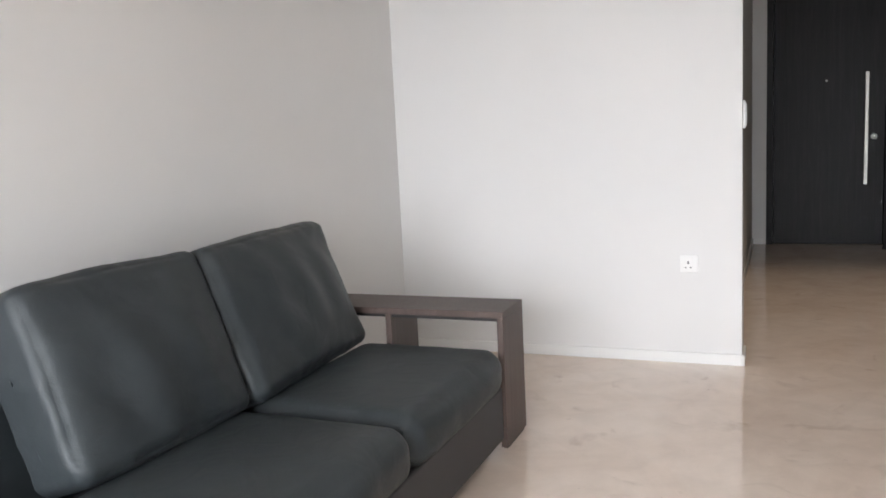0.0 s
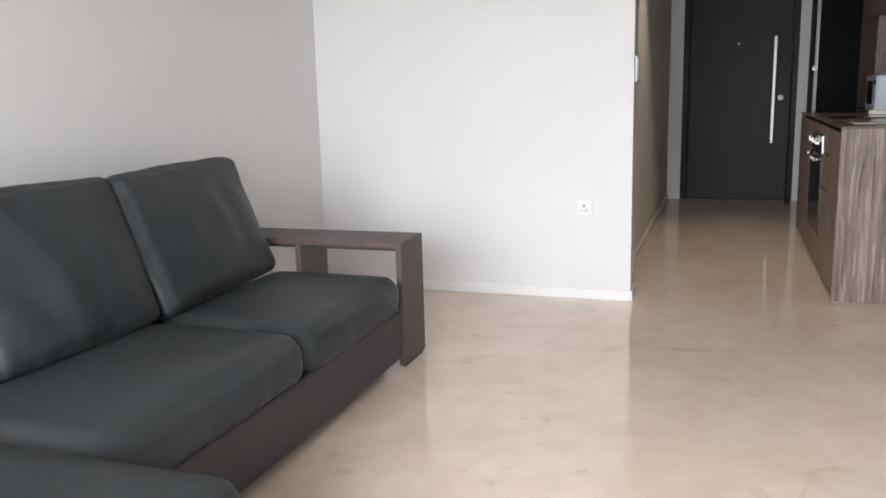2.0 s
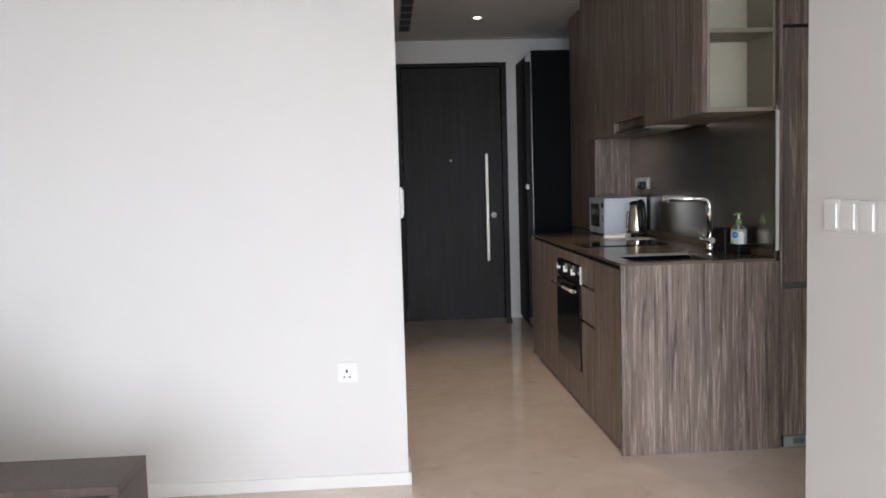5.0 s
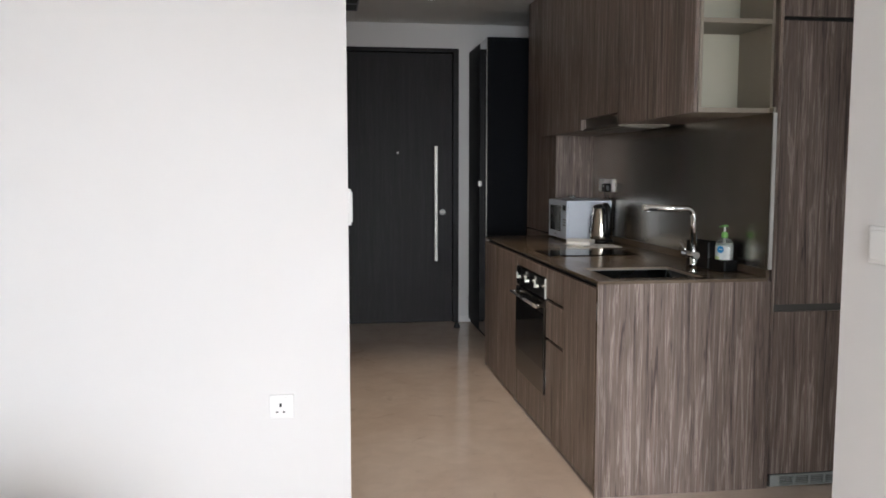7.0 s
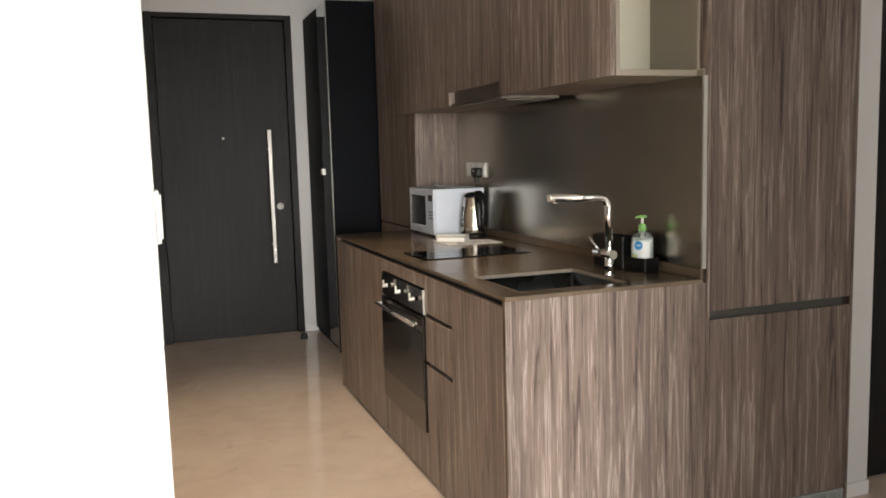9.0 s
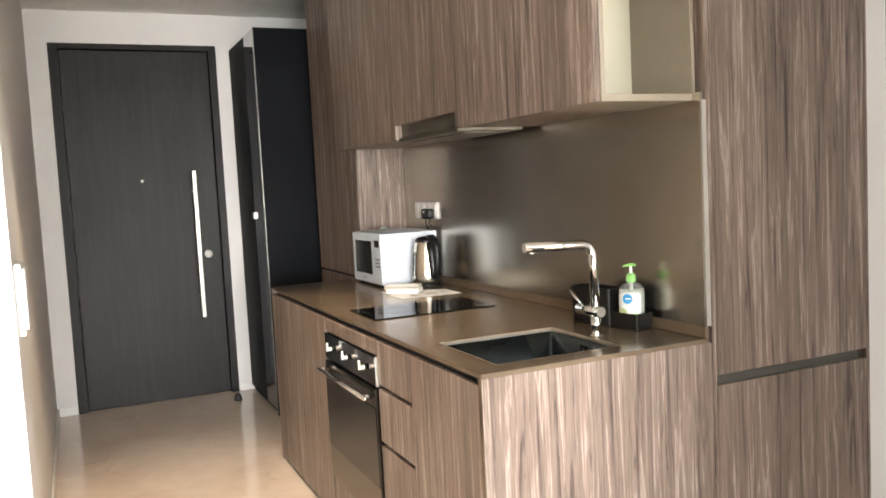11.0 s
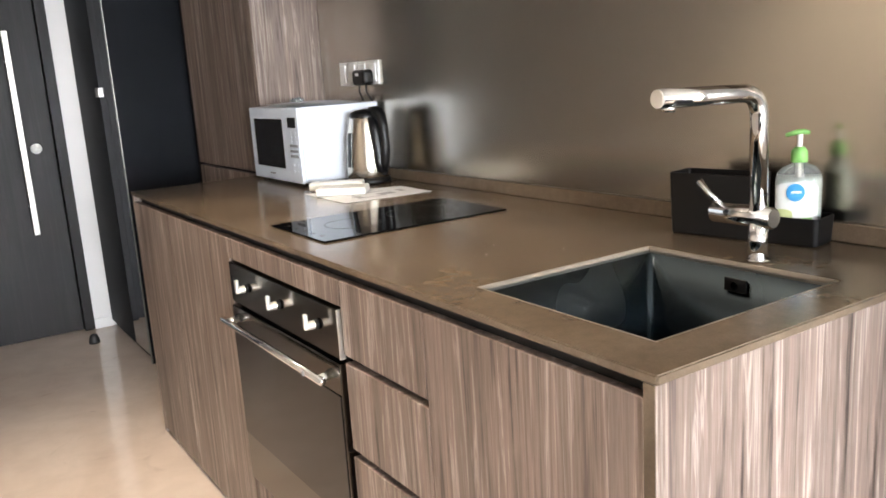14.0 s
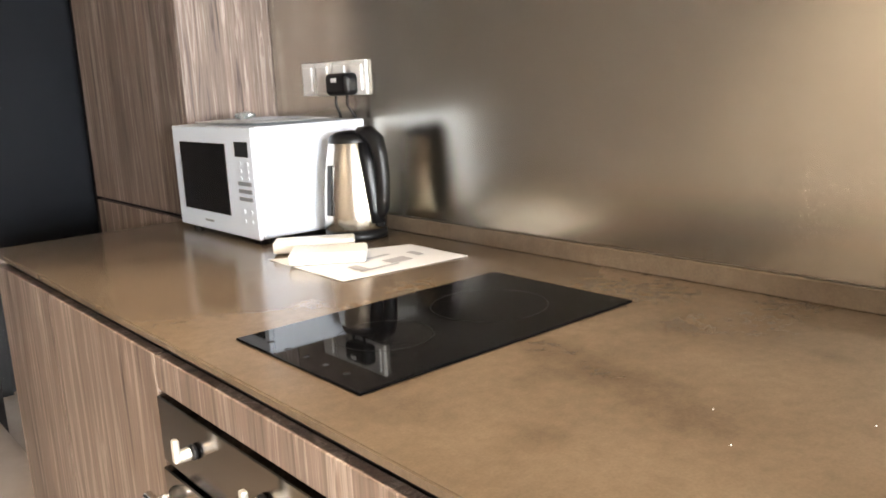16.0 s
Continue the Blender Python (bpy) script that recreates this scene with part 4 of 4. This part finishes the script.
for cx, cy in ((1.305, 5.115), (1.245, 5.06), (1.372, 4.985)):
    e = thing("crumb", (cx, cy, CT), "tiny white crumb on the worktop", "crumb", "crumbs on the worktop")
    own = bmesh.new()
    bmesh.ops.create_icosphere(own, subdivisions=1, radius=0.0009, matrix=Matrix.Translation((cx, cy, CT + 0.0012)) @ Matrix.Diagonal((1.3, 1, 0.7, 1)))
    part("crumb_body", own, PAPER, e)

# ---- upper cabinets ----
UX, UZ, UT = 1.412, 1.578, H2
YN = 4.477
u = thing("open_shelf_unit", (1.58, YN, UZ), "open end shelf of the upper cabinets lined in beige", "shelf")
part("bottom", bx(UX + 0.020, 1.755, YN, 4.76, UZ, UZ + 0.020, 0.001), SHELFIN, u)
part("shelf", bx(UX + 0.0355, 1.742, YN, 4.748, 1.936, 1.956, 0.001), SHELFIN, u)
part("shelf", bx(UX + 0.0355, 1.742, YN, 4.748, 2.290, 2.310, 0.001), SHELFIN, u)
part("side", bx(UX + 0.020, UX + 0.035, YN, 4.76, UZ + 0.0205, UT - 0.001, 0.001), SHELFIN, u)
part("side", bx(1.7425, 1.755, YN, 4.76, UZ + 0.0205, UT - 0.001, 0.001), SHELFIN, u)
part("back", bx(UX + 0.0355, 1.742, 4.748, 4.762, UZ + 0.0205, UT - 0.001), material("shelf_back", (0.60, 0.58, 0.46), 0.45), u, "pale back board")
DOORS = ((YN + 0.002, 4.916, UZ), (4.919, 5.357, UZ), (5.360, 5.957, 1.640), (5.960, 6.398, UZ), (6.401, 6.840, UZ))
for y0, y1, z0 in DOORS:
    if y0 < 5.0 and y1 < 5.0:
        u2 = thing("upper_cabinet", (UX + 0.01, (y0 + y1) / 2, z0), "zebrano laminate front beside the open end shelf", "kitchen cabinet", "upper cabinets")
    elif z0 > 1.6:
        u2 = thing("upper_cabinet", (UX + 0.01, (y0 + y1) / 2, z0), "zebrano laminate upper cabinet above the extractor hood", "kitchen cabinet", "upper cabinets")
    else:
        u2 = thing("upper_cabinet", (UX + 0.01, (y0 + y1) / 2, z0), "zebrano laminate upper cabinet with a plain door", "kitchen cabinet", "upper cabinets")
    part("door", bx(UX, UX + 0.018, y0, y1, z0, UT - 0.002, 0.001), WOOD, u2)
    if y0 > 4.9:
        part("carcass", bx(UX + 0.0195, 1.755, max(y0, 4.764), min(y1, 6.715), z0 + (0.0 if z0 > 1.6 else 0.004), UT - 0.001), WOOD, u2)
    if y0 < 5.0 and y1 < 5.0:
        part("carcass", bx(UX + 0.0195, 1.755, 4.764, 4.917, UZ + 0.004, UT - 0.001), WOOD, u2)
h = thing("extractor_hood", (1.5, 5.66, UZ), "slim dark steel extractor hood under the upper cabinet", "extractor hood")
part("visor", bx(UX + 0.028, UX + 0.034, 5.362, 5.955, 1.590, 1.6395, 0.001), HOODST, h, "dark steel visor")
part("underside", bx(UX + 0.012, 1.70, 5.362, 5.955, 1.570, 1.586, 0.002), HOODST, h)
part("filter", bx(UX + 0.06, 1.66, 5.40, 5.92, 1.566, 1.5695), HOODST, h)

# tall cabinet at the near end
g = thing("tall_cabinet", (2.08, CN + 0.3, 0), "full-height zebrano laminate cabinet with three doors and a floor vent", "kitchen cabinet")
TY0, TX0, TX1 = CN + 0.004, 1.772, 2.388
part("side_panel", bx(1.757, TX0 - 0.002, TY0, 4.99, 0, H2 - 0.002, 0.001), WOOD, g)
part("side_panel", bx(TX1 + 0.002, 2.403, TY0, 4.99, 0, H2 - 0.002, 0.001), WOOD, g)
for z0, z1 in ((0.062, 0.757), (0.788, 1.945), (1.962, H2 - 0.006)):
    part("door", bx(TX0, TX1, TY0, TY0 + 0.019, z0, z1, 0.001), WOOD, g)
part("handle_channel", bx(TX0, TX1 - 0.02, TY0 + 0.013, TY0 + 0.035, 0.757, 0.788), CHANNEL, g, "grey metal finger channel")
part("carcass", bx(TX0, TX1, TY0 + 0.036, 4.99, 0.06, H2 - 0.006), GAPSHADE, g)
bm = bx(TX0 + 0.012, TX1, TY0 + 0.002, TY0 + 0.010, 0.006, 0.014)
bx(TX0 + 0.012, TX1, TY0 + 0.002, TY0 + 0.010, 0.048, 0.056, bm=bm)
bx(TX0 + 0.012, TX0 + 0.055, TY0 + 0.002, TY0 + 0.010, 0.014, 0.048, bm=bm)
for j in range(8):
    x = TX0 + 0.055 + (j + 1) * 0.069
    bx(x - 0.005, x + 0.005, TY0 + 0.002, TY0 + 0.010, 0.014, 0.048, bm=bm)
for j in range(4):
    bx(TX0 + 0.055, TX1, TY0 + 0.003, TY0 + 0.009, 0.017 + j * 0.008, 0.0205 + j * 0.008, bm=bm)
part("vent_grille", bm, VENT, g, "grey-green slotted vent grille")
part("plinth", bx(TX0, TX1, TY0 + 0.02, TY0 + 0.035, 0, 0.058), GAPSHADE, g)

# tall cabinet past the worktop's far end
g = thing("tall_cabinet", (1.6, 7.07, 0), "full-height zebrano laminate cabinet past the worktop", "kitchen cabinet")
FX, FY0, FY1 = 1.484, 6.728, 7.520
part("side_panel", bx(FX, 1.7545, FY0, FY0 + 0.018, CT + 0.002, H2 - 0.002, 0.001), WOOD, g)
part("door", bx(FX, FX + 0.018, FY0 + 0.0195, FY1, 0.912, H2 - 0.004, 0.001), WOOD, g)
part("door", bx(FX, FX + 0.018, 6.824, FY1, 0.02, 0.900, 0.001), WOOD, g)
part("carcass", bx(FX + 0.02, 1.77, 6.825, FY1, 0.02, H2 - 0.004), GAPSHADE, g)

# entry cabinet with its mirrored door
g = thing("shoe_cabinet", (1.47, 8.03, 0), "tall black laminate entry cabinet with one mirrored door", "cabinet")
SX, SY0, SY1, SH = 1.178, 7.62, 8.436, 2.375
part("side_panel", bx(SX + 0.004, 1.77, SY0, SY0 + 0.018, 0, SH, 0.001), BLACKLAM, g)
part("body", bx(SX + 0.022, 1.77, SY0 + 0.019, SY1, 0, SH - 0.001, 0.001), BLACKLAM, g)
part("filler", bx(1.506, 1.77, 7.523, SY0 - 0.002, 0, SH, 0.001), BLACKLAM, g)
part("edge_strip", bx(SX, SX + 0.0035, SY0, SY0 + 0.018, 0.0, SH), HANDLEST, g, "bright metal edge strip")
part("mirror_door", bx(SX + 0.003, SX + 0.021, SY0 + 0.020, 7.915, 0.035, SH - 0.003), MIRROR, g, "grey mirrored door")
part("door", bx(SX + 0.003, SX + 0.021, 7.918, SY1, 0.035, SH - 0.003, 0.001), BLACKLAM, g)
for y in (7.897, 7.936):
    part("door_catch", bx(SX - 0.010, SX + 0.0035, y - 0.008, y + 0.008, 1.222, 1.265, 0.002), HANDLEST, g, "small steel pull")

# ---- sofa ----
so = thing("sofa", (-1.2, 2.0, 0), "dark slate leather chaise sofa with loose back cushions", "sofa")
SXF, SXB = -0.766, -1.74
b1 = part("base", bx(SXB, SXF, 1.16, 2.895, 0.045, 0.246, 0.008, None, 2), BASEFAB, so, "dark upholstered plinth")
part("chaise_base", bx(SXB, -0.395, -0.4, 1.155, 0.045, 0.245, 0.008, None, 2), BASEFAB, so)
for x, y in ((-0.845, 2.84), (-0.845, 2.06), (-0.845, 1.3), (-1.6, 2.84), (-0.45, 1.05), (-0.45, -0.3), (-1.6, 0.5)):
    part("foot", cyl((x, y, 0), (x, y, 0.047), 0.020, seg=16), BPLAST, so, "short black foot")
for y0, y1, seed in ((2.088, 2.890, 1.0), (1.180, 2.082, 5.0)):
    bm = cushion((0.60, y1 - y0, 0.172), 0.068, 0.016, 32, 0.0060, seed, side=0.016)
    place(bm, Matrix.Translation((-1.047, (y0 + y1) / 2, 0.314)))
    part("seat_cushion", bm, LEATHER, so, "padded leather seat", True)
bm = cushion((1.30, 1.52, 0.19), 0.06, 0.018, 34, 0.006, 9.0)
place(bm, Matrix.Translation((-1.02, 0.395, 0.325)))
part("chaise_cushion", bm, LEATHER, so, "long padded leather chaise seat", True)
part("back_frame", bx(SXB, SXB + 0.14, -0.4, 2.895, 0.245, 0.62, 0.02, None, 2), LEATHER, so)
for y0, y1, seed, turn in ((2.062, 2.83, 3.0, 3.5), (1.43, 2.066, 7.0, -2.0)):
    bm = cushion((0.20, y1 - y0, 0.500), 0.042, 0.040, 40, 0.0055, seed, side=0.014, pucker=0.0065)
    m = Matrix.Translation((-1.415, (y0 + y1) / 2, 0.629)) @ pose(0, 0, 0, 0, 0, turn) @ pose(0, 0, 0, 0, -21, 0) @ Matrix.Translation((-0.022, 0, 0))
    place(bm, m)
    cu = part("back_cushion", bm, LEATHER, so, "plump leather back cushion", True)
    own = bmesh.new()
    hy2, hz = (y1 - y0) / 2, 0.250
    for xo in (0.083, -0.083):
        around = []
        for s1, s2 in ((-1, -1), (-1, 1), (1, 1), (1, -1)):
            ends = [(s1 * (hy2 - 0.015), s2 * (hz - 0.060)), (s1 * (hy2 - 0.025), s2 * (hz - 0.025)), (s1 * (hy2 - 0.060), s2 * (hz - 0.015))]
            around += ends if s1 * s2 > 0 else ends[::-1]
        loop = [m @ Vector((xo, y, z)) for y, z in around + around[:1]]
        tube(loop, 0.0040, 6, own)
    part("piping", own, LEATHER, cu, smooth=True)

# side table that bridges the sofa's end
a = thing("side_table", (-1.2, 3.02, 0), "brown wood laminate bridge table at the sofa's end", "side table")
AX0, AX1, AY0, AY1, AZ = -1.70, -0.757, 2.900, 3.146, 0.528
part("top_board", bx(AX0, AX1, AY0, AY1, AZ - 0.024, AZ, 0.0015), ARMWOOD, a)
part("leg_board", bx(AX1 - 0.024, AX1, AY0, AY1, 0.010, AZ - 0.0245, 0.0015), ARMWOOD, a)
part("leg_board", bx(-1.238, -1.214, AY0, AY1, 0.0, AZ - 0.0245, 0.0015), ARMWOOD, a)
part("leg_board", bx(AX0, AX0 + 0.024, AY0, AY1, 0.0, AZ - 0.0245, 0.0015), ARMWOOD, a)
part("foot", bx(AX1 - 0.020, AX1 - 0.004, AY0 + 0.02, AY1 - 0.02, 0, 0.010), BPLAST, a)
part("under_rail", bx(AX0 + 0.025, AX1 - 0.026, AY0 + 0.006, AY1 - 0.006, AZ - 0.036, AZ - 0.0245), GAPSHADE, a, "dark recessed rail")
